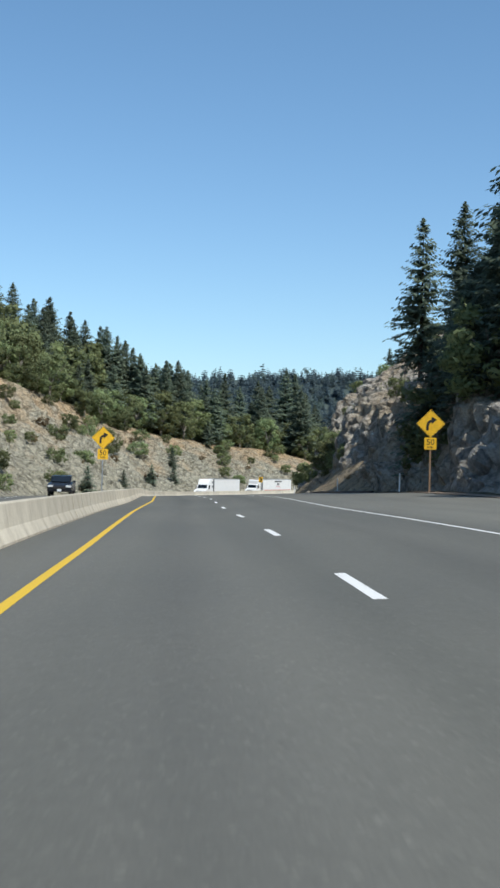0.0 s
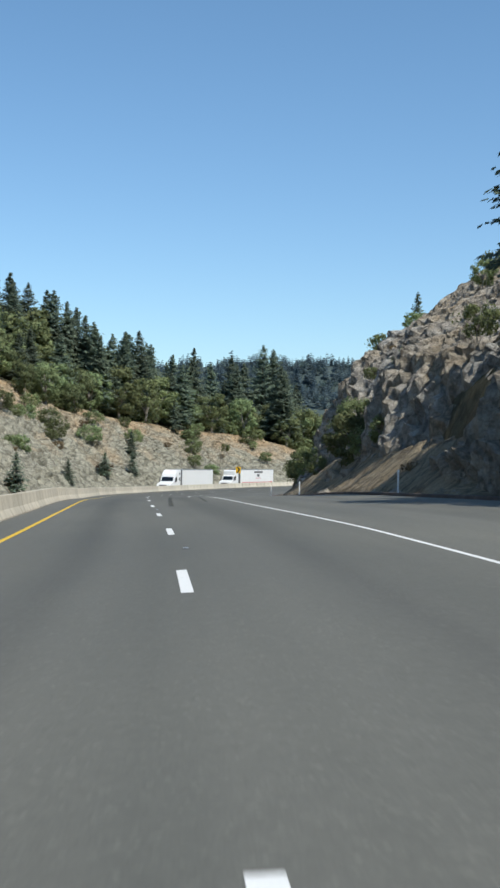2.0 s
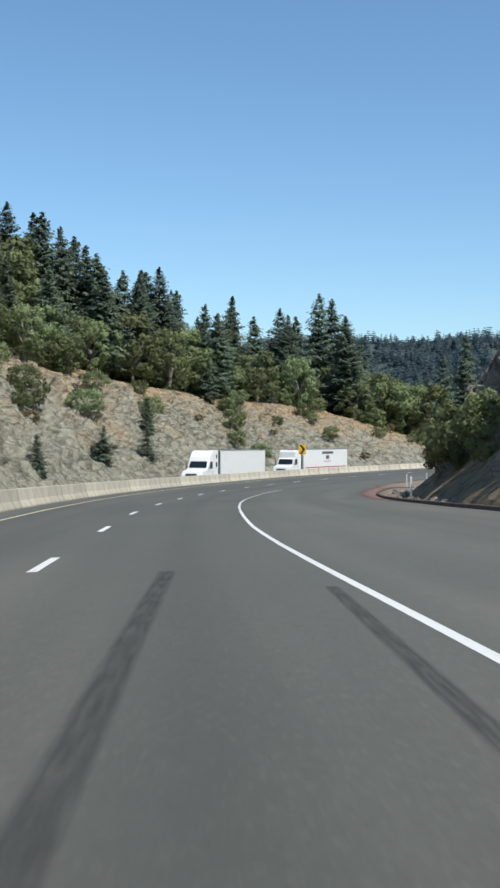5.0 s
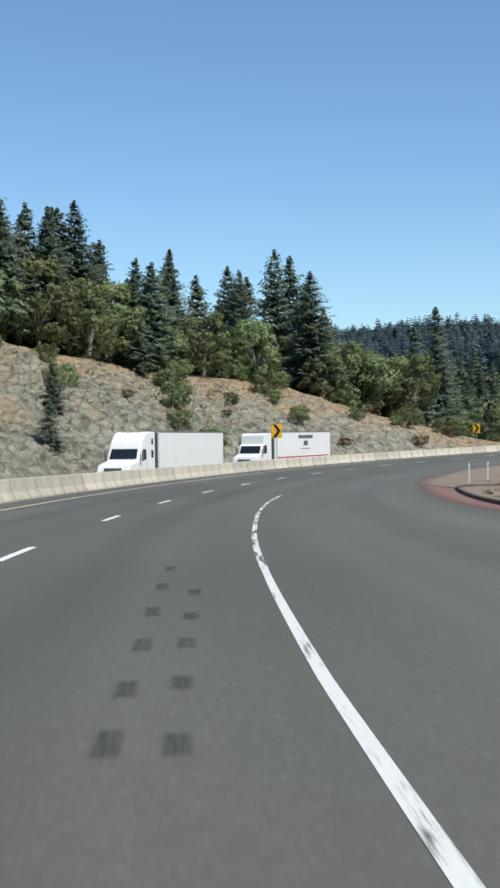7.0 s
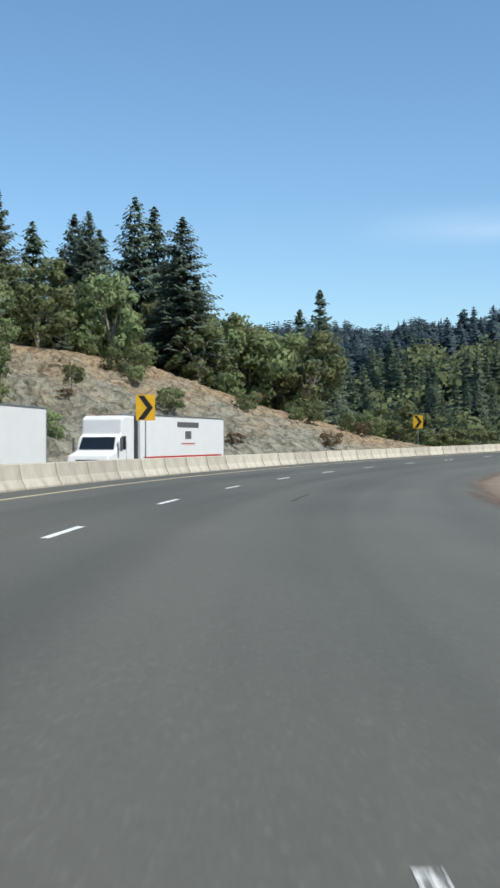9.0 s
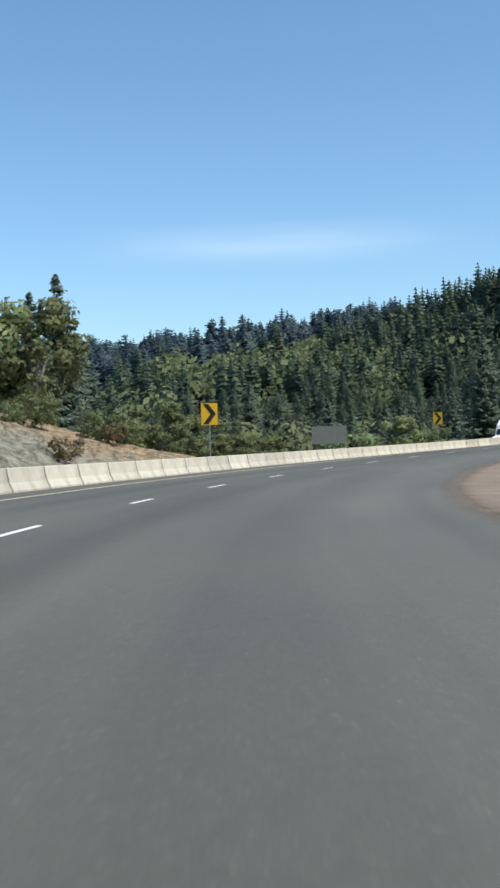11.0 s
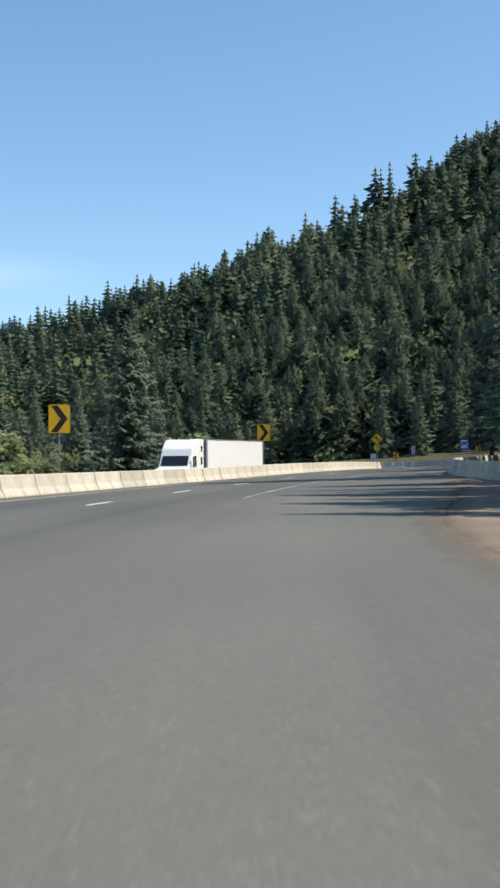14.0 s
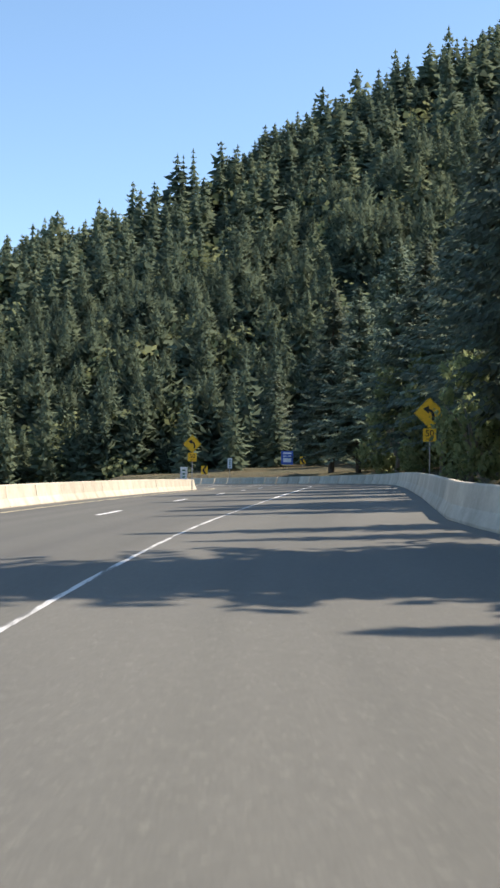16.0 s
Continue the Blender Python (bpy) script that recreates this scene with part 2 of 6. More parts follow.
def leaf_material(name, low, high, scale=0.5, trans=0.25, vary=0.35):
    """Foliage: colour varies from clump to clump and from plant to plant."""
    m, nt, b = nodes_of(name, 0.75, 0, 0.15)
    geo = nt.nodes.new("ShaderNodeNewGeometry")
    info = nt.nodes.new("ShaderNodeObjectInfo")
    n = noise_node(nt, scale, 3)
    mixv = nt.nodes.new("ShaderNodeMath")
    mixv.operation = "MULTIPLY_ADD"
    nt.links.new(geo.outputs["Random Per Island"], mixv.inputs[0])
    mixv.inputs[1].default_value = 0.45
    nt.links.new(n.outputs[0], mixv.inputs[2])
    r = ramp_node(nt, mixv.outputs[0], [(0.35, low), (0.95, high)])
    hs = nt.nodes.new("ShaderNodeHueSaturation")
    mr = nt.nodes.new("ShaderNodeMapRange")
    mr.inputs[3].default_value, mr.inputs[4].default_value = 1 - vary, 1 + vary
    nt.links.new(info.outputs["Random"], mr.inputs[0])
    nt.links.new(mr.outputs[0], hs.inputs["Value"])
    mh = nt.nodes.new("ShaderNodeMapRange")
    mh.inputs[3].default_value, mh.inputs[4].default_value = 0.485, 0.515
    nt.links.new(info.outputs["Random"], mh.inputs[0])
    nt.links.new(mh.outputs[0], hs.inputs["Hue"])
    nt.links.new(r.outputs[0], hs.inputs["Color"])
    nt.links.new(hs.outputs[0], b.inputs["Base Color"])
    see_through(nt, b, hs.outputs[0], 0.45)
    return m


def woods_material(name, low, high):
    """Far foliage: one tone a tree, with a slight flicker inside the crown."""
    m, nt, b = nodes_of(name, 0.85, 0, 0.1)
    uv = nt.nodes.new("ShaderNodeUVMap")
    uv.uv_map = "lane"
    sep = nt.nodes.new("ShaderNodeSeparateXYZ")
    nt.links.new(uv.outputs[0], sep.inputs[0])
    geo = nt.nodes.new("ShaderNodeNewGeometry")
    add = nt.nodes.new("ShaderNodeMath")
    add.operation = "MULTIPLY_ADD"
    nt.links.new(geo.outputs["Random Per Island"], add.inputs[0])
    add.inputs[1].default_value = 0.2
    nt.links.new(sep.outputs[0], add.inputs[2])
    r = ramp_node(nt, add.outputs[0], [(0.0, low), (1.25, high)])
    r.color_ramp.elements[1].position = 1.0
    nt.links.new(r.outputs[0], b.inputs["Base Color"])
    see_through(nt, b, r.outputs[0], 0.45)
    return m


def flat(name, col, rough=0.5, metal=0.0, spec=0.5, scale=3.0, amount=0.12):
    return mottled(name, tuple(v * (1 - amount) for v in col), tuple(v * (1 + amount) for v in col), scale, 40.0, rough, metal, spec, 0.08, 0.002)


def worn_paint(name, col, worn=0.62, soft=0.035):
    """Road paint with patches worn down to asphalt."""
    m, nt, b = nodes_of(name, 0.7, 0, 0.3)
    uv = nt.nodes.new("ShaderNodeUVMap")
    uv.uv_map = "lane"
    mp = nt.nodes.new("ShaderNodeMapping")
    mp.inputs["Scale"].default_value = (9.0, 0.55, 1)
    nt.links.new(uv.outputs[0], mp.inputs[0])
    a, c = nt.nodes.new("ShaderNodeTexNoise"), noise_node(nt, 30.0, 5, 0.7)
    a.inputs["Scale"].default_value, a.inputs["Detail"].default_value, a.inputs["Roughness"].default_value = 1.0, 8, 0.7
    nt.links.new(mp.outputs[0], a.inputs["Vector"])
    add = nt.nodes.new("ShaderNodeMath")
    add.operation = "MULTIPLY_ADD"
    nt.links.new(c.outputs[0], add.inputs[0])
    add.inputs[1].default_value = 0.35
    nt.links.new(a.outputs[0], add.inputs[2])
    f = ramp_node(nt, add.outputs[0], [(worn + 0.17 - soft, (0, 0, 0)), (worn + 0.17 + soft, (1, 1, 1))])
    g = ramp_node(nt, c.outputs[0], [(0.3, tuple(v * 0.85 for v in col)), (0.7, tuple(min(1, v * 1.05) for v in col))])
    nt.links.new(mix_node(nt, g.outputs[0], (0.118, 0.121, 0.109), f.outputs[0]), b.inputs["Base Color"])
    return m


def concrete_material():
    m, nt, b = nodes_of("barrier_concrete", 0.9, 0, 0.2)
    info = nt.nodes.new("ShaderNodeObjectInfo")
    a, c, st = noise_node(nt, 1.3, 7, 0.65), noise_node(nt, 22.0, 6, 0.7), noise_node(nt, 1.0, 6, 0.7, stretch=(1.1, 1.1, 0.35))
    r = ramp_node(nt, a.outputs[0], [(0.3, (0.40, 0.36, 0.29)), (0.7, (0.56, 0.52, 0.43))])
    s = ramp_node(nt, st.outputs[0], [(0.32, (0.62, 0.60, 0.57)), (0.55, (1.05, 1.05, 1.05))])
    cc = mix_node(nt, r.outputs[0], s.outputs[0], 0.4, "MULTIPLY")
    f = ramp_node(nt, c.outputs[0], [(0.3, (0.82, 0.82, 0.82)), (0.7, (1.12, 1.12, 1.12))])
    cc = mix_node(nt, cc, f.outputs[0], 0.7, "MULTIPLY")
    hs = nt.nodes.new("ShaderNodeHueSaturation")
    mr = nt.nodes.new("ShaderNodeMapRange")
    mr.inputs[3].default_value, mr.inputs[4].default_value = 0.86, 1.12
    nt.links.new(info.outputs["Random"], mr.inputs[0])
    nt.links.new(mr.outputs[0], hs.inputs["Value"])
    nt.links.new(cc, hs.inputs["Color"])
    nt.links.new(hs.outputs[0], b.inputs["Base Color"])
    bump_node(nt, b, c.outputs[0], 0.3, 0.01)
    return m


ASPHALT = asphalt_material()
CONCRETE = concrete_material()
WHITE_LINE = worn_paint("white_road_paint", (0.78, 0.78, 0.76), 0.66)
WORN_LINE = worn_paint("worn_white_road_paint", (0.74, 0.74, 0.72), 0.52)
FADED_LINE = worn_paint("faded_white_road_paint", (0.62, 0.62, 0.60), 0.52)
CHIPPED_LINE = worn_paint("chipped_white_road_paint", (0.74, 0.74, 0.72), 0.60)
YELLOW_LINE = worn_paint("yellow_road_paint", (0.72, 0.47, 0.04), 0.68)
PALE_YELLOW = worn_paint("bleached_yellow_road_paint", (0.62, 0.53, 0.33), 0.66)
SKID = mottled("tyre_rubber_mark", (0.060, 0.061, 0.058), (0.095, 0.096, 0.091), 1.2, 40.0, 0.8)
GRAVEL = mottled("roadside_gravel", (0.19, 0.145, 0.11), (0.29, 0.23, 0.18), 0.5, 12.0, 0.95, bump=0.6, dist=0.05)
ROCK_DARK = rock_material("dark_bluff_rock", ((0.105, 0.102, 0.098), (0.34, 0.328, 0.30), (0.56, 0.54, 0.49)), ((0.28, 0.215, 0.135), (0.50, 0.395, 0.26)), 0.52, 1.0, (0.23, 0.20, 0.10))
ROCK_CUT = rock_material("grey_green_cut_rock", ((0.115, 0.11, 0.085), (0.30, 0.285, 0.222), (0.47, 0.448, 0.355)), ((0.28, 0.20, 0.125), (0.48, 0.37, 0.235)), 0.69, 1.3, (0.27, 0.21, 0.11), 0.46)
SOIL = rock_material("hillside_soil", ((0.07, 0.07, 0.045), (0.11, 0.105, 0.06), (0.15, 0.13, 0.08)), ((0.10, 0.085, 0.05), (0.17, 0.13, 0.07)), 0.5)
FOREST_FLOOR = mottled("forest_floor", (0.03, 0.042, 0.026), (0.055, 0.07, 0.04), 0.05, 0.6, 0.95, bump=0)
# ridge floor: distance haze is mixed into the colour, paler and bluer
HAZED_FLOOR = mottled("haze_tinted_undergrowth", (0.055, 0.078, 0.075), (0.08, 0.108, 0.10), 0.02, 0.3, 0.95, bump=0)
BARK = mottled("conifer_bark", (0.06, 0.045, 0.035), (0.13, 0.10, 0.08), 2.0, 20.0, 0.95, bump=0.5, dist=0.03)
PALE_BARK = mottled("pale_oak_bark", (0.20, 0.18, 0.15), (0.34, 0.31, 0.27), 2.0, 20.0, 0.95, bump=0.5, dist=0.02)
FIR = leaf_material("fir_needles", (0.088, 0.126, 0.104), (0.205, 0.248, 0.172), 0.35, vary=0.25)
WOODS_FIR = woods_material("woods_conifers", (0.092, 0.134, 0.100), (0.190, 0.236, 0.150))
WOODS_LEAF = woods_material("woods_broadleaf", (0.140, 0.172, 0.088), (0.270, 0.300, 0.150))
# ridge foliage blued and lifted: aerial haze painted into the leaf colours
HAZED_FIR = woods_material("haze_tinted_conifers", (0.100, 0.143, 0.162), (0.124, 0.170, 0.188))
HAZED_LEAF = woods_material("haze_tinted_broadleaf", (0.115, 0.160, 0.150), (0.150, 0.200, 0.180))
OAK = leaf_material("oak_leaves", (0.125, 0.165, 0.082), (0.275, 0.325, 0.160), 0.6)
BRUSH = leaf_material("brush_leaves", (0.135, 0.168, 0.080), (0.285, 0.322, 0.155), 0.8)
DRY = leaf_material("dry_brush", (0.16, 0.12, 0.07), (0.28, 0.21, 0.12), 0.8)
SIGN_YELLOW = flat("sign_yellow_sheeting", (0.83, 0.47, 0.015), 0.45, 0, 0.5)
SIGN_BLACK = flat("sign_black_print", (0.012, 0.012, 0.012), 0.5)
SIGN_WHITE = flat("sign_white_sheeting", (0.75, 0.77, 0.78), 0.45)
SIGN_BLUE = flat("sign_blue_sheeting", (0.03, 0.10, 0.42), 0.45)
SIGN_GREEN = flat("sign_green_sheeting", (0.02, 0.16, 0.09), 0.45)
SIGN_BACK = flat("sign_bare_aluminium", (0.24, 0.24, 0.205), 0.7, 0.0)
STEEL = flat("galvanised_steel", (0.42, 0.43, 0.44), 0.45, 0.8)
WOOD_POST = mottled("weathered_wood_post", (0.20, 0.13, 0.08), (0.34, 0.23, 0.15), 3.0, 30.0, 0.9)
TRUCK_WHITE = flat("white_truck_paint", (0.86, 0.86, 0.85), 0.35, 0, 0.5, 1.0, 0.03)
TRUCK_GREY = flat("grey_truck_plastic", (0.12, 0.12, 0.125), 0.5)
CHROME = flat("polished_metal", (0.62, 0.62, 0.64), 0.2, 1.0)
RUBBER = flat("tyre_rubber", (0.02, 0.02, 0.021), 0.85)
GLASS_DARK = flat("dark_window_glass", (0.012, 0.016, 0.02), 0.06, 0, 0.7)
LAMP = flat("lamp_lens", (0.7, 0.7, 0.68), 0.15)
AMBER = flat("amber_lens", (0.75, 0.25, 0.02), 0.2)
TRIM_RED = flat("red_reflective_tape", (0.55, 0.03, 0.04), 0.4)
CAR_PAINT = flat("dark_grey_car_paint", (0.025, 0.028, 0.035), 0.25, 0.3, 0.6)


def feathered(m, start, end):
    """Lets a loose surface thin out over its edge, in metres across the road."""
    nt = m.node_tree
    b = nt.nodes["Principled BSDF"]
    uv = nt.nodes.new("ShaderNodeUVMap")
    uv.uv_map = "lane"
    sp = nt.nodes.new("ShaderNodeSeparateXYZ")
    nt.links.new(uv.outputs[0], sp.inputs[0])
    n = noise_node(nt, 2.2, 6, 0.7)
    ad = nt.nodes.new("ShaderNodeMath")
    ad.operation = "MULTIPLY_ADD"
    nt.links.new(n.outputs[0], ad.inputs[0])
    ad.inputs[1].default_value = 1.1
    nt.links.new(sp.outputs[0], ad.inputs[2])
    mr = nt.nodes.new("ShaderNodeMapRange")
    mr.interpolation_type = "SMOOTHSTEP"
    mr.inputs[1].default_value, mr.inputs[2].default_value = start + 0.55, end + 0.55
    nt.links.new(ad.outputs[0], mr.inputs[0])
    tr = nt.nodes.new("ShaderNodeBsdfTransparent")
    mx = nt.nodes.new("ShaderNodeMixShader")
    nt.links.new(mr.outputs[0], mx.inputs[0])
    nt.links.new(tr.outputs[0], mx.inputs[1])
    nt.links.new(b.outputs[0], mx.inputs[2])
    nt.links.new(mx.outputs[0], nt.nodes["Material Output"].inputs[0])
    return m


def print_material():
    """Rubber left by tyre ribs: dark streaks with bare asphalt between them and a soft rim."""
    m = mottled("tyre_rib_rubber", (0.055, 0.056, 0.054), (0.085, 0.086, 0.082), 3.0, 40.0, 0.8)
    nt = m.node_tree
    uv = nt.nodes.new("ShaderNodeUVMap")
    uv.uv_map = "lane"
    mp = nt.nodes.new("ShaderNodeMapping")
    mp.inputs["Scale"].default_value = (30.0, 1.4, 1)
    nt.links.new(uv.outputs[0], mp.inputs[0])
    n = nt.nodes.new("ShaderNodeTexNoise")
    n.inputs["Scale"].default_value, n.inputs["Detail"].default_value = 1.0, 3
    nt.links.new(mp.outputs[0], n.inputs["Vector"])
    sp = nt.nodes.new("ShaderNodeSeparateXYZ")
    nt.links.new(uv.outputs[0], sp.inputs[0])
    ab = nt.nodes.new("ShaderNodeMath")
    ab.operation = "ABSOLUTE"
    nt.links.new(sp.outputs[0], ab.inputs[0])
    rim = ramp_node(nt, ab.outputs[0], [(0.045, (1, 1, 1)), (0.078, (0, 0, 0))])
    streaks = ramp_node(nt, n.outputs[0], [(0.32, (0.20, 0.20, 0.20)), (0.64, (0.48, 0.48, 0.48))])
    fac = mix_node(nt, rim.outputs[0], streaks.outputs[0], 1.0, "MULTIPLY")
    tr = nt.nodes.new("ShaderNodeBsdfTransparent")
    mx = nt.nodes.new("ShaderNodeMixShader")
    nt.links.new(fac, mx.inputs[0])
    nt.links.new(tr.outputs[0], mx.inputs[1])
    nt.links.new(nt.nodes["Principled BSDF"].outputs[0], mx.inputs[2])
    nt.links.new(mx.outputs[0], nt.nodes["Material Output"].inputs[0])
    return m


PRINT = print_material()
GRAVEL_EDGE = feathered(mottled("thinning_gravel", (0.19, 0.145, 0.11), (0.29, 0.23, 0.18), 0.5, 12.0, 0.95, bump=0.6, dist=0.05), -0.9, 0.7)
RED_EDGE = feathered(mottled("thinning_red_cinder", (0.20, 0.115, 0.095), (0.25, 0.155, 0.13), 0.6, 25.0, 0.9), -0.75, 0.5)
TALUS = rock_material("tan_scree", ((0.16, 0.13, 0.09), (0.30, 0.25, 0.17), (0.42, 0.36, 0.26)), ((0.26, 0.20, 0.13), (0.44, 0.35, 0.23)), 0.5)
CURB = mottled("dark_curb", (0.07, 0.055, 0.05), (0.16, 0.12, 0.10), 1.0, 20.0, 0.9)

# ---- the road's line: the lane line between the two lanes, every 24 m ----
LANE = [
    (4.32, -23.57, 0.370), (1.98, 0.30, 0.140), (0.56, 24.28, -0.100), (-0.84, 48.23, -0.462), (-1.99, 72.20, -0.794),
    (-3.69, 96.15, -1.277), (-5.36, 120.09, -1.794), (-6.80, 144.05, -2.591), (-7.68, 168.03, -3.284), (-7.45, 192.03, -3.943),
    (-5.39, 215.93, -4.475), (-1.08, 239.53, -4.839), (5.64, 262.56, -5.037), (14.66, 284.79, -5.120), (26.05, 305.90, -5.070),
    (39.81, 325.55, -4.850), (55.45, 343.74, -4.470), (72.52, 360.60, -3.990), (90.91, 376.02, -3.400), (110.31, 390.14, -2.710),
    (129.70, 404.30, -2.150), (148.60, 419.10, -1.750), (165.00, 436.60, -1.450), (178.50, 456.50, -1.250), (188.00, 478.50, -1.100),
    (194.00, 502.50, -1.000),
]
BANK_S = [0, 72, 96, 120, 144, 168, 192, 216, 240, 288, 336, 360, 384, 408, 432, 600]
BANK_E = [-0.049, -0.049, -0.0566, -0.0503, -0.0405, -0.0244, -0.0082, 0.0063, 0.0171, 0.028, 0.029, 0.020, 0.001, -0.017, -0.029, -0.05]
LANE_WIDTH, DASH, PERIOD = 3.7, 3.05, 12.35
MEDIAN, FAR_EDGE = -5.05, -17.6


def spline(points, step):
    p = [Vector(q) for q in points]
    p = [2 * p[0] - p[1]] + p + [2 * p[-1] - p[-2]]
    outp = []
    for i in range(1, len(p) - 2):
        for k in range(step):
            t = k / step
            outp.append(0.5 * (2 * p[i] + (p[i + 1] - p[i - 1]) * t + (2 * p[i - 1] - 5 * p[i] + 4 * p[i + 1] - p[i + 2]) * t * t + (3 * p[i] - p[i - 1] - 3 * p[i + 1] + p[i + 2]) * t ** 3))
    outp.append(p[-2])
    return np.array([tuple(v) for v in outp])


CURVE = spline(LANE, 24)
S_END = len(CURVE) - 1.0
S_ALL = np.arange(len(CURVE))


def road_frame(s):
    """Place of the lane line at s metres along it and the unit direction there; straight on past both ends."""
    q = min(max(s, 1.0), S_END - 1.0)
    p = np.array([np.interp(q, S_ALL, CURVE[:, k]) for k in range(3)])
    d = np.array([np.interp(q + 1, S_ALL, CURVE[:, k]) - np.interp(q - 1, S_ALL, CURVE[:, k]) for k in range(3)])
    d /= np.hypot(d[0], d[1])
    return p + d * (s - q), d


def on_road(s, lat, dz=0.0):
    """A place lat metres to the right of the lane line, on the banked surface."""
    p, d = road_frame(s)
    bank = float(np.interp(s, BANK_S, BANK_E))
    return Vector((p[0] + lat * d[1], p[1] - lat * d[0], p[2] - bank * min(max(lat, -18.0), 13.0) + dz))


def far_drop(s):
    """How far the opposite carriageway lies below this one."""
    return float(np.interp(s, [0, 130, 200, 600], [-0.3, -0.3, 1.15, 1.15]))


def heading(s):
    d = road_frame(s)[1]
    return math.degrees(math.atan2(-d[0], d[1]))


def right_edge(s):
    return float(np.interp(s, [0, 200, 256, 264, 300, 425, 440, 600], [12.7, 11.8, 11.9, 9.8, 8.9, 8.6, 9.1, 9.3]))


def paved_edge(s):
    """Where the asphalt ends and the gravel begins."""
    return right_edge(s) + float(np.interp(s, [384, 404], [0.0, 1.7]))


# ---- ground heights beside the road ----
def cut_width(s):
    return float(np.interp(s, [0, 200, 280, 320, 360, 400], [24, 30, 31, 28, 25, 18]))


def left_height(s, d):
    """Height over the road's outer edge, d metres to the left of the lane line."""
    cut = float(np.interp(s, [0, 150, 200, 250, 280, 300, 320, 340, 360, 375, 392, 404, 415, 440, 480], [13, 19, 22, 24, 21, 16.8, 13.6, 12.2, 11.4, 8.4, 4.8, 1.6, -0.3, -2.3, -3.8]))
    w = cut_width(s)
    hill = float(np.interp(s, [0, 290, 320, 345, 380, 410, 440], [0.45, 0.45, 0.36, 0.22, 0.02, -0.12, -0.12]))
    bend = float(np.interp(s, [290, 330], [1.12, 0.8]))
    toe = 19.0
    if d <= toe:
        return 0.0
    if d < toe + w:
        return cut * ((d - toe) / w) ** bend
    return max(cut + (d - toe - w) * hill, -9.0)


def bluff_toe(s):
    return float(np.interp(s, [0, 90, 190, 215, 235, 256, 300], [13.6, 13.8, 13.9, 14.7, 15.1, 15.4, 13.0]))


def right_height(s, lat):
    top = float(np.interp(s, [0, 60, 90, 120, 150, 175, 198, 215, 230, 243, 252, 262, 420, 470, 540], [4, 5, 8, 18.0, 23.4, 25.6, 24.6, 22.4, 18.0, 8.2, 1.8, 0.2, 0.5, 1.2, 1.0]))
    over = float(np.interp(s, [0, 230, 262, 400, 450, 500, 560], [0.34, 0.25, 0.05, 0.10, 0.26, 0.16, 0.08]))
    toe = bluff_toe(s)
    if lat <= toe:
        return 0.0
    # a bank of scree, a steep face, then an easier slope to the brow
    foot = min(1.6, 0.1 * top)
    first = min(12.4, 0.56 * top) * float(np.interp(s, [120, 145, 190], [0.8, 0.72, 1.0]))
    w0 = foot / 0.64
    w1 = w0 + max((first - foot) / 2.6, 0.6)
    w2 = max((top - first) / 0.86, 1.0)
    u = lat - toe
    if u < w0:
        return foot * u / w0
    if u < w1:
        return foot + (first - foot) * (u - w0) / (w1 - w0)
    if u < w1 + w2:
        return first + (top - first) * (u - w1) / w2
    return top + (u - w1 - w2) * over


def ground_at(s, lat):
    """The bare ground at s, lat."""
    if lat < 0:
        base = on_road(s, max(lat, -19.0), -far_drop(s) if lat < -6.5 else 0.0)
        h = left_height(s, -lat)
    else:
        base = on_road(s, min(lat, 13.0))
        h = right_height(s, lat)
    p, d = road_frame(s)
    return Vector((p[0] + lat * d[1], p[1] - lat * d[0], base.z + h))


def soft_normals(me, normals):
    """Leaf normals that lean outward from the crown, so that a crown shades as one round mass."""
    count = len(me.polygons)
    want = np.array(normals, dtype=np.float32)
    co = np.empty(len(me.vertices) * 3, dtype=np.float32)
    me.vertices.foreach_get("co", co)
    co = co.reshape(-1, 3)
    face = np.empty(count * 3, dtype=np.float32)
    me.polygons.foreach_get("normal", face)
    start, total, corner = np.empty(count, dtype=np.int32), np.empty(count, dtype=np.int32), np.empty(len(me.loops), dtype=np.int32)
    me.polygons.foreach_get("loop_start", start)
    me.polygons.foreach_get("loop_total", total)
    me.loops.foreach_get("vertex_index", corner)
    # turn each leaf so that its face looks the way its normal leans
    wrong = ((face.reshape(-1, 3) * want[corner[start]]).sum(1) < 0) & (total == 4)
    a, b = corner[start[wrong] + 1], corner[start[wrong] + 3]
    co[a], co[b] = co[b].copy(), co[a].copy()
    me.vertices.foreach_set("co", co.ravel())
    me.update()
    me.polygons.foreach_set("use_smooth", np.ones(count, dtype=bool))
    me.normals_split_custom_set_from_vertices(want)


def link(name, verts, faces, material, smooth=False, uv=None):
    me = bpy.data.meshes.new(name)
    me.from_pydata([tuple(v) for v in verts], [], faces)
    if smooth:
        me.polygons.foreach_set("use_smooth", [True] * len(me.polygons))
    if uv:
        layer = me.uv_layers.new(name="lane")
        loop_v = np.empty(len(me.loops), dtype=np.int32)
        me.loops.foreach_get("vertex_index", loop_v)
        layer.data.foreach_set("uv", np.array(uv, dtype=np.float32)[loop_v].ravel())
    for m in material if isinstance(material, (list, tuple)) else [material]:
        me.materials.append(m)
    me.update()
    return new(name, me)


def grid_faces(rows, cols):
    return [(i * cols + j, i * cols + j + 1, (i + 1) * cols + j + 1, (i + 1) * cols + j) for i in range(rows - 1) for j in range(cols - 1)]


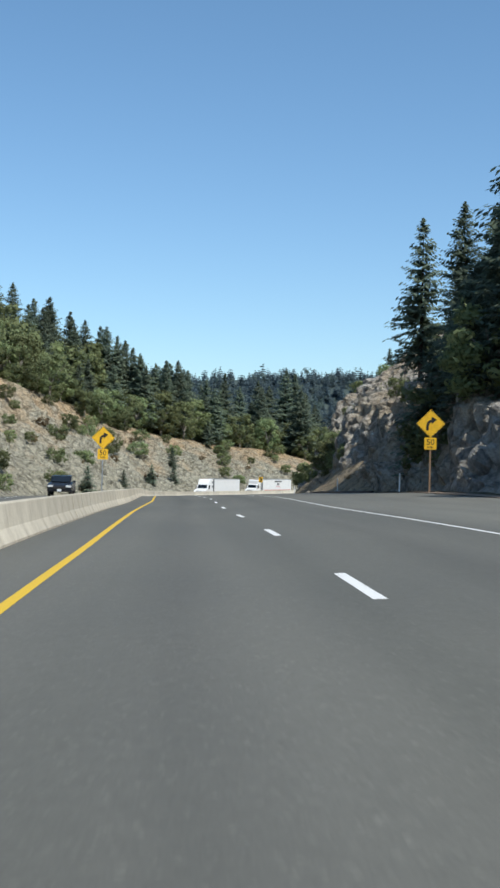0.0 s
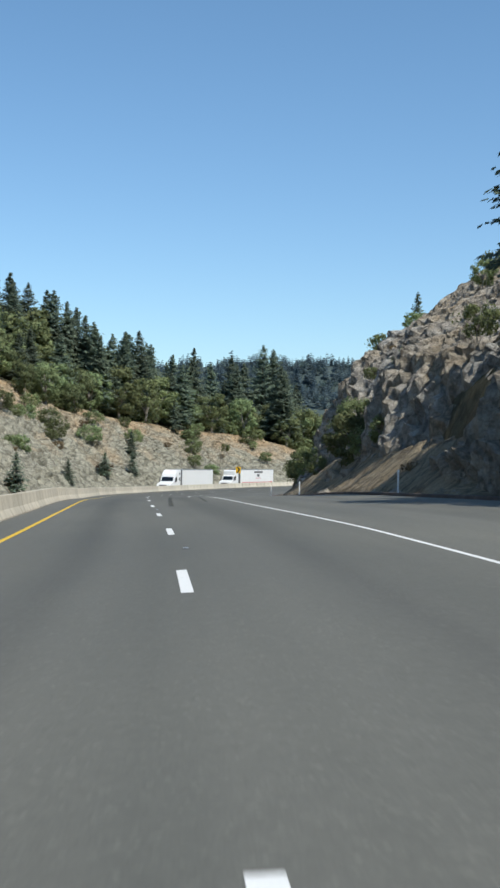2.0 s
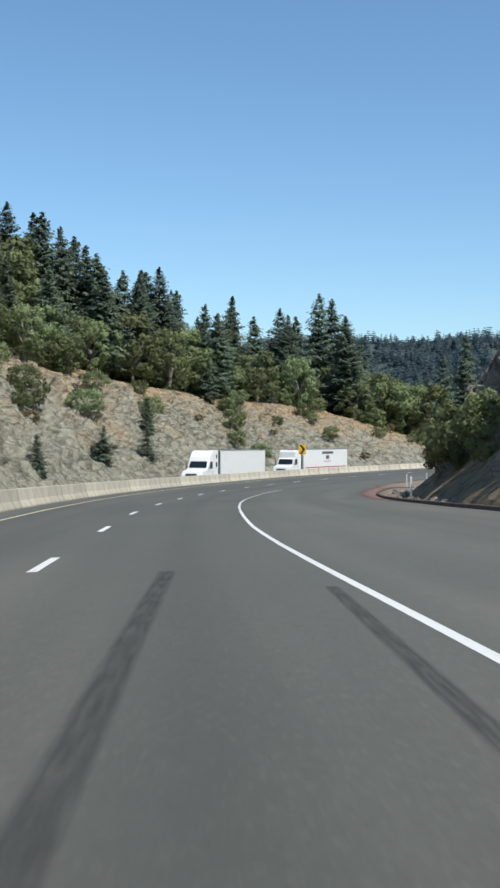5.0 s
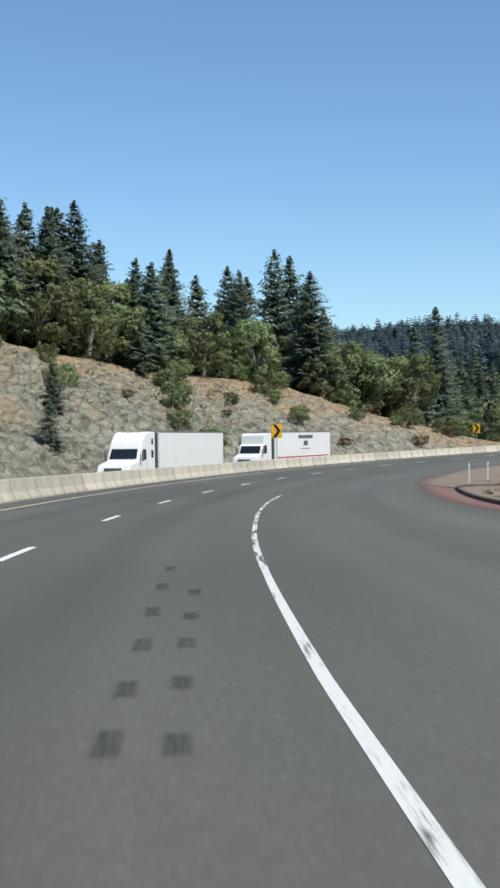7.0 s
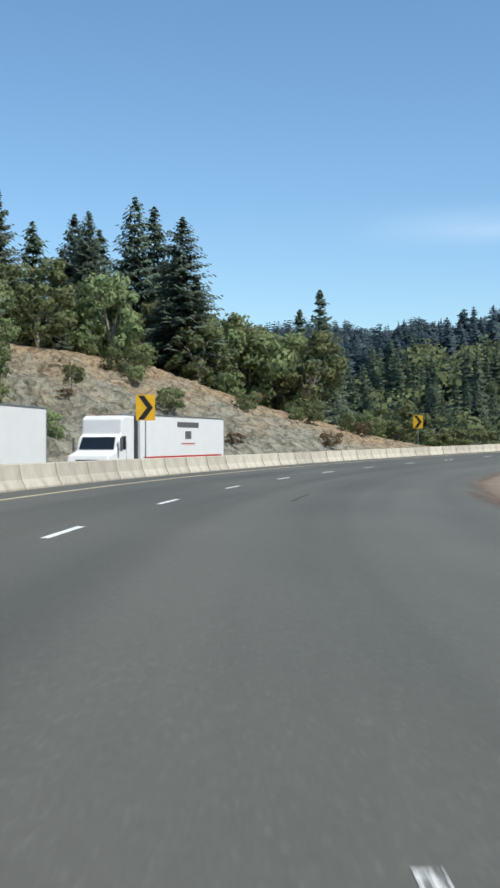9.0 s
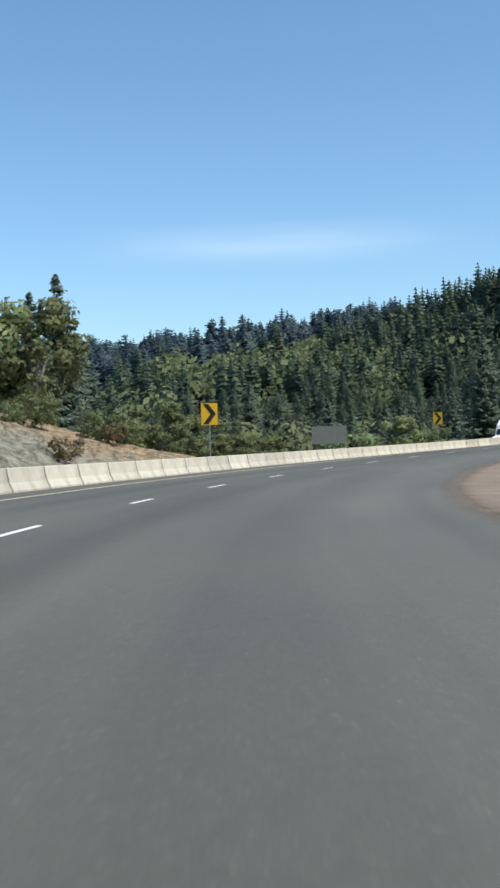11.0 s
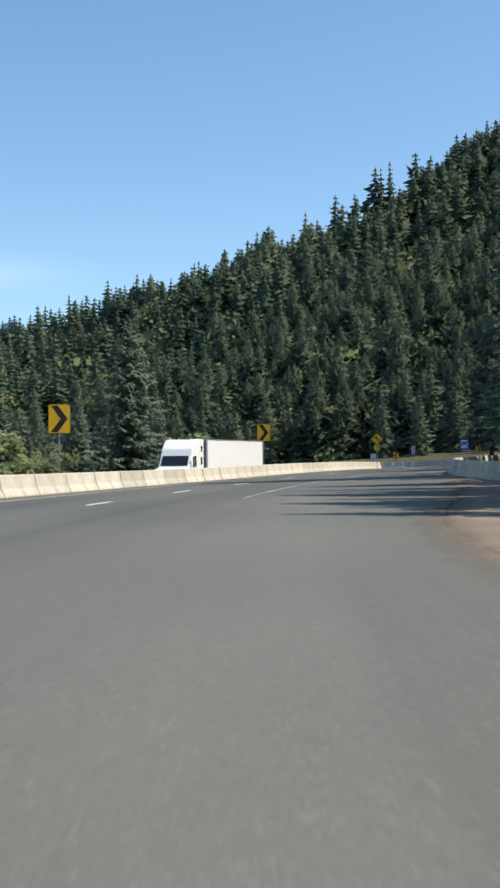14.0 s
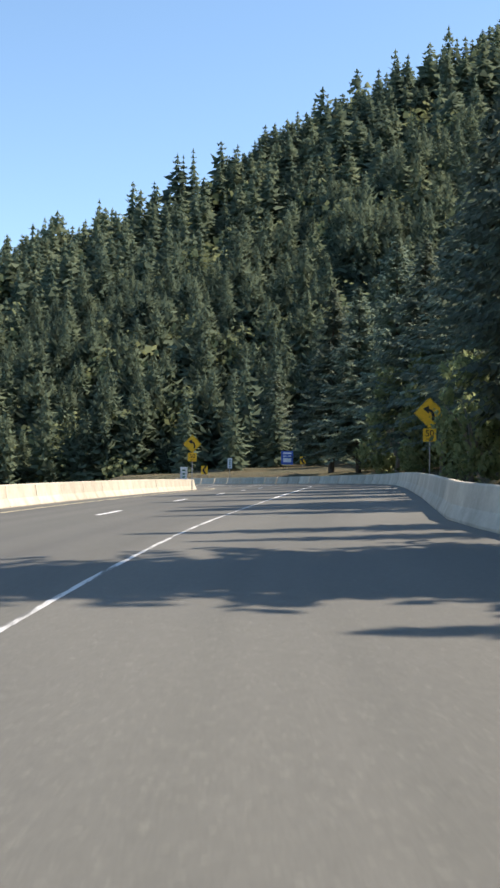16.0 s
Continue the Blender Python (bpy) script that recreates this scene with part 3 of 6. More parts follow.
def strip(name, s0, s1, lat0, lat1, dz, material, step=2.0, cols=2, u_of=None):
    """A thin painted or paved band along the road; lat0 and lat1 are numbers or functions of s."""
    n = max(2, int((s1 - s0) / step) + 1)
    v, uv = [], []
    for s in np.linspace(s0, s1, n):
        a = lat0(s) if callable(lat0) else lat0
        b = lat1(s) if callable(lat1) else lat1
        for k in range(cols):
            lat = b + (a - b) * k / (cols - 1)
            v.append(on_road(s, lat, dz(s) if callable(dz) else dz))
            uv.append((u_of(s, lat) if u_of else lat, s))
    return link(name, v, grid_faces(n, cols), material, uv=uv)


# ---- ground: one sheet from the roadside to the horizon ----
def build_ground():
    lats = [-260, -200, -150, -120, -95, -75, -60, -52, -47, -43, -39, -35, -31, -27, -24, -21, -19, -17.4, -12, -6, 0, 6, 8.0, 9.5, 11, 12.4, 13, 14, 15.5, 17, 19, 22, 25, 28, 32, 37, 44, 55, 70, 90, 110]
    ss = list(np.arange(-60, 606, 4.0))
    v = []
    for s in ss:
        for lat in lats:
            p = ground_at(s, lat)
            low = 0.0
            if -18 < lat < paved_edge(s) + 0.5:
                low = 0.35
            elif 0 < lat <= 13.6 and s < 440:
                low = 0.2
            elif lat <= -20 and 112 < s < 404 and lat > -19 - cut_width(s):
                low = 1.8
            elif lat > bluff_toe(s) + 0.6 and 62 < s < 254 and lat < bluff_toe(s) + 23:
                low = 2.2
            n = noise.noise(p * 0.13) * 0.5 if (lat < -21 or lat > 15.5) else noise.noise(p * 0.3) * 0.05
            v.append((p.x, p.y, p.z - low + n))
    rows, cols = len(ss), len(lats)
    f = grid_faces(rows, cols)
    # skirt down to the plain, then out to the horizon
    rim = [i * cols for i in range(rows)] + [(rows - 1) * cols + j for j in range(1, cols)] + [i * cols + cols - 1 for i in range(rows - 2, -1, -1)] + [j for j in range(cols - 2, 0, -1)]
    c = Vector((60, 280, 0))
    last = rim
    for far, z in ((1.02, -14.0), (3.0, -14.0), (12.0, -14.0)):
        ring = []
        for k in rim:
            q = Vector(v[k])
            w = c + (q - c) * far
            ring.append(len(v))
            v.append((w.x, w.y, z))
        m = len(rim)
        f += [(last[k], last[(k + 1) % m], ring[(k + 1) % m], ring[k]) for k in range(m)]
        last = ring
    ob = link("ground", v, f, SOIL, smooth=True)
    tagged(ob, "dry brown soil and leaf litter beside the road", "ground", kind="structure")


build_ground()


# ---- rock faces ----
def crag(p, size):
    """Broken-rock relief, about -1 to 1, for a place p."""
    q = p / size
    a = noise.noise(q) + 0.55 * noise.noise(q * 2.1 + Vector((7, 1, 3))) + 0.3 * noise.noise(q * 4.6)
    r = 1 - 2 * abs(noise.noise(q * 1.3 + Vector((3, 9, 2))))
    sharp = abs(noise.noise(q * 3.3 + Vector((1, 4, 8)))) + 0.6 * abs(noise.noise(q * 7.1))
    cell = noise.cell(q * 2.4 + Vector((noise.noise(q * 3), noise.noise(q * 3 + Vector((5, 5, 5))), 0)))
    return 0.5 * a + 0.32 * r + 0.28 * (cell - 0.5) - 0.62 * sharp + 0.18


# buttresses and hollows along the bluff, in metres out of its face
BUTTRESS_S = [106, 122, 130, 140, 150, 166, 171, 179, 190, 198, 203, 212]
BUTTRESS_OUT = [0.0, 1.2, 0.9, -2.4, -0.4, 0.5, 0.2, -1.6, -0.2, 0.4, -0.8, 0.0]


def rock_face(name, s0, s1, ds, lat_of, n, relief, size, material, label, category, ribs=0.0):
    v, uv = [], []
    ss = np.arange(s0, s1, ds)
    for s in ss:
        p0, d = road_frame(s)
        for k in range(n):
            lat, side, fade = lat_of(s, k / (n - 1))
            g = ground_at(s, lat)
            out_dir = Vector((-side * d[1], side * d[0], 0.0)) * 0.75 + Vector((0, 0, 0.55))
            stretch = Vector((g.x + 0.5 * g.z, g.y - 0.5 * g.z, g.z * 0.55))
            big = noise.noise(stretch / (size * 4.5)) * 1.1
            rib = 1 - 2.4 * abs(noise.noise(Vector((s / 8.5 - 0.10 * g.z, 0.06 * g.z, 5.0)))) if ribs else 0.0
            if ribs:
                # slanting joints, split open into dark clefts
                joint = abs(noise.noise(Vector(((s + 0.8 * g.z) / 2.6, lat / 7.0, g.z / 6.0 + 3.0))))
                cleft = abs(noise.noise(Vector(((s - 0.5 * g.z) / 4.2, lat / 9.0, g.z / 4.0 + 9.0))))
                rib -= 0.9 * max(0.0, 1 - joint / 0.14) + 0.8 * max(0.0, 1 - cleft / 0.10)
            swell = float(np.interp(s + 0.25 * g.z, BUTTRESS_S, BUTTRESS_OUT)) if ribs else 0.0
            v.append(g + out_dir * (((crag(stretch, size) + big) * relief + ribs * rib + swell) * fade))
            uv.append((k / (n - 1) + (0.0 if ribs else float(np.interp(s, [110, 325, 345, 365, 400], [-0.16, -0.12, -0.02, 0.10, 0.70]))), s))
    ob = link(name, v, grid_faces(len(ss), n), material, uv=uv)
    tagged(ob, label, category, kind="structure")
    return ob


def bluff_lat(s, t):
    fade = min(1.0, t * 9) * min(1.0, (1 - t) * 1.35) * float(np.interp(s, [50, 60, 240, 256], [0.3, 1, 1, 0.25]))
    return bluff_toe(s) + 0.1 + 26.0 * t ** 1.3, 1.0, fade


def cut_lat(s, t):
    w = cut_width(s)
    fade = min(1.0, t * 8) * min(1.0, (1 - t) * 6) * float(np.interp(s, [20, 335, 358, 404], [1, 1, 0.6, 0.2]))
    return -(18.8 + (w + 3.0) * t), -1.0, fade


rock_face("rock_bluff", 60, 257, 0.33, bluff_lat, 96, 1.15, 2.1, ROCK_DARK, "steep dark fractured rock bluff with dry grass ledges beside the shoulder", "rock bluff", 1.0)
rock_face("rock_cut_slope", 110, 405, 0.46, cut_lat, 76, 1.7, 4.4, ROCK_CUT, "grey-green broken rock cut slope with orange soil along the far lanes", "rock slope")


def scree():
    v, uv, cols = [], [], 9
    ss = np.arange(120, 252, 0.5)
    for s in ss:
        q = Vector((s * 0.11, 2.0, 0.0))
        w = max(1.2, (2.6 + 2.4 * noise.noise(q) + 0.7 * noise.noise(q * 4)) * float(np.interp(s, [120, 135, 240, 252], [0.4, 1, 1, 0.5])))
        for k in range(cols):
            u = k / (cols - 1)
            p = on_road(s, bluff_toe(s) - 1.2 + (w + 1.2) * u)
            p.z += 0.05 + 0.86 * (w + 1.2) * u ** 1.15 * float(np.interp(s, [120, 130, 246, 252], [0, 1, 1, 0])) + 0.12 * noise.noise(p * 1.3) * min(1, 6 * u) - (0.25 if k in (0, cols - 1) else 0)
            v.append(p)
            uv.append((u, s))
    ob = link("scree_apron", v, grid_faces(len(ss), cols), TALUS, uv=uv)
    tagged(ob, "tan scree and soil banked against the foot of the bluff", "scree", kind="structure")
    rng = random.Random(77)
    v, f = [], []
    for _ in range(150):
        s = rng.uniform(122, 254)
        p = on_road(s, rng.uniform(12.4 if s > 190 else bluff_toe(s) - 1.3, bluff_toe(s) + 0.3), 0.03)
        c, size = len(v), rng.uniform(0.08, 0.32) * rng.choice((0.6, 1.0, 1.0, 1.6))
        for x, y, z in ((1, 0, 0.2), (0.3, 0.9, 0), (-0.8, 0.6, 0.3), (-0.9, -0.5, 0), (0.2, -1, 0.3), (0.1, 0.1, 1.0), (0, 0, -0.5)):
            v.append(p + Vector((x * rng.uniform(0.7, 1.2), y * rng.uniform(0.7, 1.2), z * rng.uniform(0.6, 1.1))) * size)
        f += [(c + k, c + (k + 1) % 5, c + 5) for k in range(5)] + [(c + (k + 1) % 5, c + k, c + 6) for k in range(5)]
    ob = link("fallen_rocks", v, f, ROCK_DARK)
    tagged(ob, "fallen grey rocks scattered along the foot of the bluff", "rocks", kind="stuff")


scree()

# ---- pavement ----
road = strip("road", 0, 600, MEDIAN + 0.05, paved_edge, 0.0, ASPHALT, 2.0, 9)
tagged(road, "smooth grey asphalt freeway lanes with a wide shoulder", "road", kind="structure")
far_road = strip("road_opposite", 0, 600, FAR_EDGE, MEDIAN - 1.5, lambda s: -far_drop(s), ASPHALT, 2.0, 6)
tagged(far_road, "grey asphalt lanes of the opposite carriageway", "road", kind="structure")
bed = strip("median_strip", 0, 600, MEDIAN - 0.6, MEDIAN + 0.1, -0.015, GRAVEL, 2.0)
tagged(bed, "narrow gravelly strip under the median barrier", "median", kind="structure")
verge = strip("gravel_shoulder", 262, 436, lambda s: paved_edge(s) - 1.6, lambda s: paved_edge(s) + 5.2, 0.006, GRAVEL_EDGE, 0.7, 9, lambda s, lat: lat - paved_edge(s) + 0.25 * noise.noise(Vector((s * 0.06, 0, 0))))
tagged(verge, "brown gravel verge along the edge of the asphalt", "gravel verge", kind="structure")
apron = strip("gravel_island", 60, 262, lambda s: right_edge(s) - 0.05, lambda s: bluff_toe(s) + 0.8, 0.035, GRAVEL, 1.5, 5)
tagged(apron, "tan gravel strip between the curb and the bluff", "gravel verge", kind="structure")
red_in = lambda s: float(np.interp(s, [196, 215, 240, 262, 275, 288], [11.2, 10.2, 9.7, 9.2, 8.5, 8.0]))
red = strip("red_pavement_band", 196, 288, red_in, lambda s: float(np.interp(s, [196, 256, 264, 288], [11.62, 11.62, 11.3, 8.55])), 0.004, RED_EDGE, 1.5, 5, lambda s, lat: lat - red_in(s) - 0.9)
tagged(red, "faded red cinder band on the shoulder beside the curb", "pavement", kind="structure")


def curb_line():
    v, prof = [], [(0.0, 0.0), (0.02, 0.13), (0.05, 0.15), (0.17, 0.15), (0.2, 0.0)]
    ss = list(np.arange(110, 257, 1.0)) + [258, 259.5, 260.8, 261.6, 262.0]
    for s in ss:
        nose = max(0.0, s - 256) / 6.0
        lat = 11.62 + 3.2 * (1 - math.sqrt(max(0.0, 1 - nose * nose)))
        for a, h in prof:
            v.append(on_road(s, lat + a, h))
    ob = link("curb", v, grid_faces(len(ss), len(prof)), CURB)
    tagged(ob, "low dark asphalt curb round the gravel island", "curb", kind="structure")


curb_line()

# ---- painted lines ----
pale = strip("bleached_yellow_edge_line", 172, 600, -3.77, -3.635, 0.003, PALE_YELLOW, 2.0)
tagged(pale, "sun-bleached pale yellow edge line beside the median barrier", "road marking", kind="structure")
yellow = strip("yellow_edge_line", 0, 172, lambda s: float(np.interp(s, [0, 45, 60, 90], [-3.50, -3.53, -3.58, -3.7])) - 0.075, lambda s: float(np.interp(s, [0, 45, 60, 90], [-3.50, -3.53, -3.58, -3.7])) + 0.065, 0.003, YELLOW_LINE, 2.0)
tagged(yellow, "solid yellow edge line painted beside the median barrier", "road marking", kind="structure")
edge_lat = lambda s: float(np.interp(s, [0, 60, 78, 92, 105, 120, 140, 160, 172, 185, 198, 206, 217, 230, 246, 400, 440, 480], [3.95, 3.96, 3.95, 3.84, 3.81, 3.84, 3.80, 3.62, 3.52, 3.62, 3.65, 3.76, 3.87, 3.90, 3.92, 3.61, 3.65, 3.49]))
dash_lat = lambda s: float(np.interp(s, [60, 90, 150, 185, 215, 250, 280, 320, 400], [0.0, -0.2, 0.03, -0.05, 0.23, 0.29, 0.2, 0.15, 0.0]))
white = strip("white_edge_line", 0, 186, lambda s: edge_lat(s) - 0.05, lambda s: edge_lat(s) + 0.05, 0.003, WHITE_LINE, 2.0)
tagged(white, "solid white edge line painted along the shoulder", "road marking", kind="structure")
white5 = strip("white_edge_line", 186, 206, lambda s: edge_lat(s) - 0.045, lambda s: edge_lat(s) + 0.045, 0.003, CHIPPED_LINE, 1.0)
tagged(white5, "white edge line with chipped and worn patches", "road marking", kind="structure")
white2 = strip("worn_white_edge_line", 206, 243, lambda s: edge_lat(s) - 0.05, lambda s: edge_lat(s) + 0.05, 0.003, WORN_LINE, 1.0)
tagged(white2, "broken, heavily worn white edge line", "road marking", kind="structure")
white4 = strip("worn_white_edge_line", 398, 456, lambda s: edge_lat(s) - 0.04, lambda s: edge_lat(s) + 0.04, 0.003, FADED_LINE, 1.0)
tagged(white4, "thin faded white edge line", "road marking", kind="structure")
white3 = strip("white_edge_line", 456, 600, lambda s: edge_lat(s) - 0.05, lambda s: edge_lat(s) + 0.05, 0.003, WHITE_LINE, 2.0)
tagged(white3, "solid white edge line painted along the shoulder", "road marking", kind="structure")
far_line = strip("far_edge_line", 0, 600, FAR_EDGE + 2.2, FAR_EDGE + 2.35, lambda s: 0.005 - far_drop(s), WHITE_LINE, 3.0)
tagged(far_line, "white edge line of the opposite lanes", "road marking", kind="structure")
for k in range(-2, 46):
    s0 = 35.2 + PERIOD * k
    if 0 < s0 < 590:
        d = strip("lane_dash", s0, s0 + DASH, lambda s: dash_lat(s) - 0.07, lambda s: dash_lat(s) + 0.07, 0.003, WHITE_LINE, 1.0)
        tagged(d, "white painted lane dash", "road marking", "lane dashes", "structure")
for a, b, l0, l1, w in ((121.5, 139, 0.66, 1.16, 0.26), (139, 158, 1.16, 1.75, 0.24), (129, 155, 2.55, 3.4, 0.16), (273.5, 279.5, 3.28, 3.32, 0.09)):
    mid = lambda s: float(np.interp(s, [a, b], [l0, l1]))
    sk = strip("skid_mark", a, b, lambda s: mid(s) - w / 2, lambda s: mid(s) + w / 2, 0.003, PRINT, 1.0, 9, lambda s, lat: (lat - mid(s)) * 0.15 / w)
    tagged(sk, "faint dark tyre skid mark on the asphalt", "skid mark", kind="structure")


# ---- concrete barriers ----
def barrier_mesh(length):
    prof = [(-0.30, 0.0), (-0.30, 0.075), (-0.17, 0.33), (-0.085, 0.78), (-0.06, 0.81), (0.06, 0.81), (0.085, 0.78), (0.17, 0.33), (0.30, 0.075), (0.30, 0.0)]
    v, f = [], []
    ends = (-length / 2, -length / 2 + 0.025, length / 2 - 0.025, length / 2)
    for y, k in zip(ends, (0.965, 1.0, 1.0, 0.965)):
        v += [(x * k, y, z * (0.985 if k < 1 else 1.0)) for x, z in prof]
    n = len(prof)
    for r in range(3):
        f += [(r * n + j, r * n + j + 1, (r + 1) * n + j + 1, (r + 1) * n + j) for j in range(n - 1)]
    f += [tuple(range(n)), tuple(range(4 * n - 1, 3 * n - 1, -1))]
    me = bpy.data.meshes.new("barrier_segment")
    me.from_pydata(v, [], f)
    me.materials.append(CONCRETE)
    return me


def place_barriers(s0, s1, lat_of, label, group):
    length = 3.81
    me = barrier_mesh(length - 0.03)
    rng = random.Random(4)
    s = s0
    while s < s1:
        a, b = on_road(s, lat_of(s)), on_road(s + length, lat_of(s + length))
        c, d = (a + b) / 2, b - a
        ob = new("barrier_segment", me)
        ob.matrix_world = Matrix.Translation(c + Vector((0, 0, -0.03))) @ Matrix.Rotation(math.atan2(-d.x, d.y) + rng.uniform(-0.004, 0.004), 4, "Z") @ Matrix.Rotation(math.asin(d.z / d.length), 4, "X")
        tagged(ob, label, "barrier", group)
        s += length


place_barriers(2, 502, lambda s: MEDIAN - 0.3, "weathered tan concrete safety barrier segment on the median", "median barrier segments")
place_barriers(410, 575, lambda s: right_edge(s) + 0.05 + 4.2 * (max(0.0, 438 - s) / 28) ** 1.4, "shaded grey concrete safety barrier segment along the shoulder", "shoulder barrier segments")


# ---- hills: foot line and crest line, with a slope between them ----
def hill(name, feet, crests, across, along, rough, material, label):
    """A wooded slope; returns a function giving places on it."""
    feet_c, crest_c = spline(feet, along), spline(crests, along)
    n = len(feet_c)
    v = []
    for i in range(n):
        a, b = Vector(feet_c[i]), Vector(crest_c[i])
        for k in range(across + 4):
            t = k / (across - 1)
            if t <= 1:
                p = a.lerp(b, t)
                p.z = a.z + (b.z - a.z) * (t ** 0.92)
            else:
                p = b + (b - a) * (t - 1)
                p.z = b.z - (b.z - a.z) * (t - 1) * 1.2
            p.z += rough * (noise.noise(p * 0.012) + 0.4 * noise.noise(p * 0.04)) * min(1.0, t * 3)
            v.append(p)
    cols = across + 4
    ob = link(name, v, grid_faces(n, cols), material, smooth=True)
    tagged(ob, label, "hill", kind="structure")
    return [v[i * cols : i * cols + cols] for i in range(n)]


MOUNTAIN = hill("wooded_hill",
    [(60, 720, -9), (150, 650, -9), (205, 590, -8), (238, 550, -6), (252, 520, -4), (256, 500, -2), (250, 478, -1), (240, 455, 0), (226, 425, 0), (205, 390, 1), (180, 350, 2), (150, 300, 2)],
    [(150, 1250, 62), (300, 1150, 78), (395, 1060, 84), (350, 800, 66), (353, 730, 74), (385, 705, 92), (440, 677, 120), (475, 664, 142), (520, 600, 180), (550, 500, 215), (550, 390, 230), (520, 260, 230)],
    26, 10, 7.0, FOREST_FLOOR, "steep hillside under a dense conifer forest")
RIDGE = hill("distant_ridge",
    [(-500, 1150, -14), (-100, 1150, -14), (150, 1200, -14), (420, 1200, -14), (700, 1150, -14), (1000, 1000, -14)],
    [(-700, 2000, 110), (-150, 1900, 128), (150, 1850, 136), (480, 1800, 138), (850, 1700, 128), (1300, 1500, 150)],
    22, 12, 14.0, HAZED_FLOOR, "distant wooded ridge closing the valley, with blue haze in its colour")

# ---- small builders ----
def part(name, bm, material, parent=None, label=""):
    me = bpy.data.meshes.new(name)
    bm.to_mesh(me)
    bm.free()
    me.materials.append(material)
    ob = new(name, me)
    if parent is not None:
        ob.parent = parent
    if label:
        ob["label"] = label
    return ob


def box(cx, cy, cz, sx, sy, sz, bevel=0.0, bm=None):
    bm = bm or bmesh.new()
    made = bmesh.ops.create_cube(bm, size=1.0, matrix=Matrix.Translation((cx, cy, cz)) @ Matrix.Diagonal((sx, sy, sz, 1)))
    if bevel:
        edges = list({e for q in made["verts"] for e in q.link_edges})
        bmesh.ops.bevel(bm, geom=edges, offset=bevel, segments=2, affect="EDGES", profile=0.6)
    return bm


def prism(points, axis, lo, hi, bevel=0.0, bm=None):
    """A polygon pushed along an axis. axis 'x': points are (y, z); 'y': points are (x, z)."""
    bm = bm or bmesh.new()
    put = (lambda a, b, c: (c, a, b)) if axis == "x" else (lambda a, b, c: (a, c, b))
    first = [bm.verts.new(put(a, b, lo)) for a, b in points]
    second = [bm.verts.new(put(a, b, hi)) for a, b in points]
    n = len(points)
    fs = [bm.faces.new(first), bm.faces.new(second[::-1])]
    fs += [bm.faces.new((first[i], second[i], second[(i + 1) % n], first[(i + 1) % n])) for i in range(n)]
    bmesh.ops.recalc_face_normals(bm, faces=fs)
    if bevel:
        bmesh.ops.bevel(bm, geom=list({e for q in fs for e in q.edges}), offset=bevel, segments=2, affect="EDGES", profile=0.6)
    return bm


def rod(p, q, r, sides=10, r2=None, bm=None):
    bm = bm or bmesh.new()
    p, q = Vector(p), Vector(q)
    m = Matrix.Translation((p + q) / 2) @ (q - p).to_track_quat("Z", "Y").to_matrix().to_4x4()
    bmesh.ops.create_cone(bm, cap_ends=True, segments=sides, radius1=r, radius2=r if r2 is None else r2, depth=(q - p).length, matrix=m)
    return bm


def thick_line(pts, width, y0, y1):
    """A bent bar in the x-z plane, as a solid."""
    left, right = [], []
    for i, (x, z) in enumerate(pts):
        a, b = pts[max(i - 1, 0)], pts[min(i + 1, len(pts) - 1)]
        dx, dz = b[0] - a[0], b[1] - a[1]
        n = math.hypot(dx, dz)
        left.append((x - dz / n * width / 2, z + dx / n * width / 2))
        right.append((x + dz / n * width / 2, z - dx / n * width / 2))
    return prism(left + right[::-1], "y", y0, y1)


def lettering(name, words, size, material, parent, x, y, z):
    cu = bpy.data.curves.new(name, "FONT")
    cu.body, cu.size, cu.align_x, cu.extrude = words, size, "CENTER", 0.002
    tmp = new(name + "_curve", cu)
    me = bpy.data.meshes.new_from_object(tmp.evaluated_get(bpy.context.evaluated_depsgraph_get()))
    bpy.data.objects.remove(tmp)
    me.materials.append(material)
    ob = new(name, me)
    ob.parent = parent
    ob.matrix_basis = Matrix.Translation((x, y, z)) @ Matrix.Rotation(radians(90), 4, "X")
    return ob


def rounded(w, h, r, n=4):
    pts = []
    for cx, cz, a0 in ((w / 2 - r, h / 2 - r, 0), (-w / 2 + r, h / 2 - r, 90), (-w / 2 + r, -h / 2 + r, 180), (w / 2 - r, -h / 2 + r, 270)):
        for k in range(n + 1):
            a = radians(a0 + 90 * k / n)
            pts.append((cx + r * math.cos(a), cz + r * math.sin(a)))
    return pts


def shifted(pts, x, z):
    return [(a + x, b + z) for a, b in pts]


def facing(at, viewer):
    f = Vector(at) - Vector(viewer)
    return Matrix.Translation(at) @ Matrix.Rotation(math.atan2(-f.x, f.y), 4, "Z")


# ---- signs; each stands on its base, faces -y ----
def panel(parent, name, outline, material, y=0.0, back=True):
    p = part(name, prism(outline, "y", y, y + 0.004, 0), material, parent)
    if back:
        part("back_sheet", prism([(a * 0.995, b) for a, b in outline], "y", y + 0.0045, y + 0.009), SIGN_BACK, p)
    return p


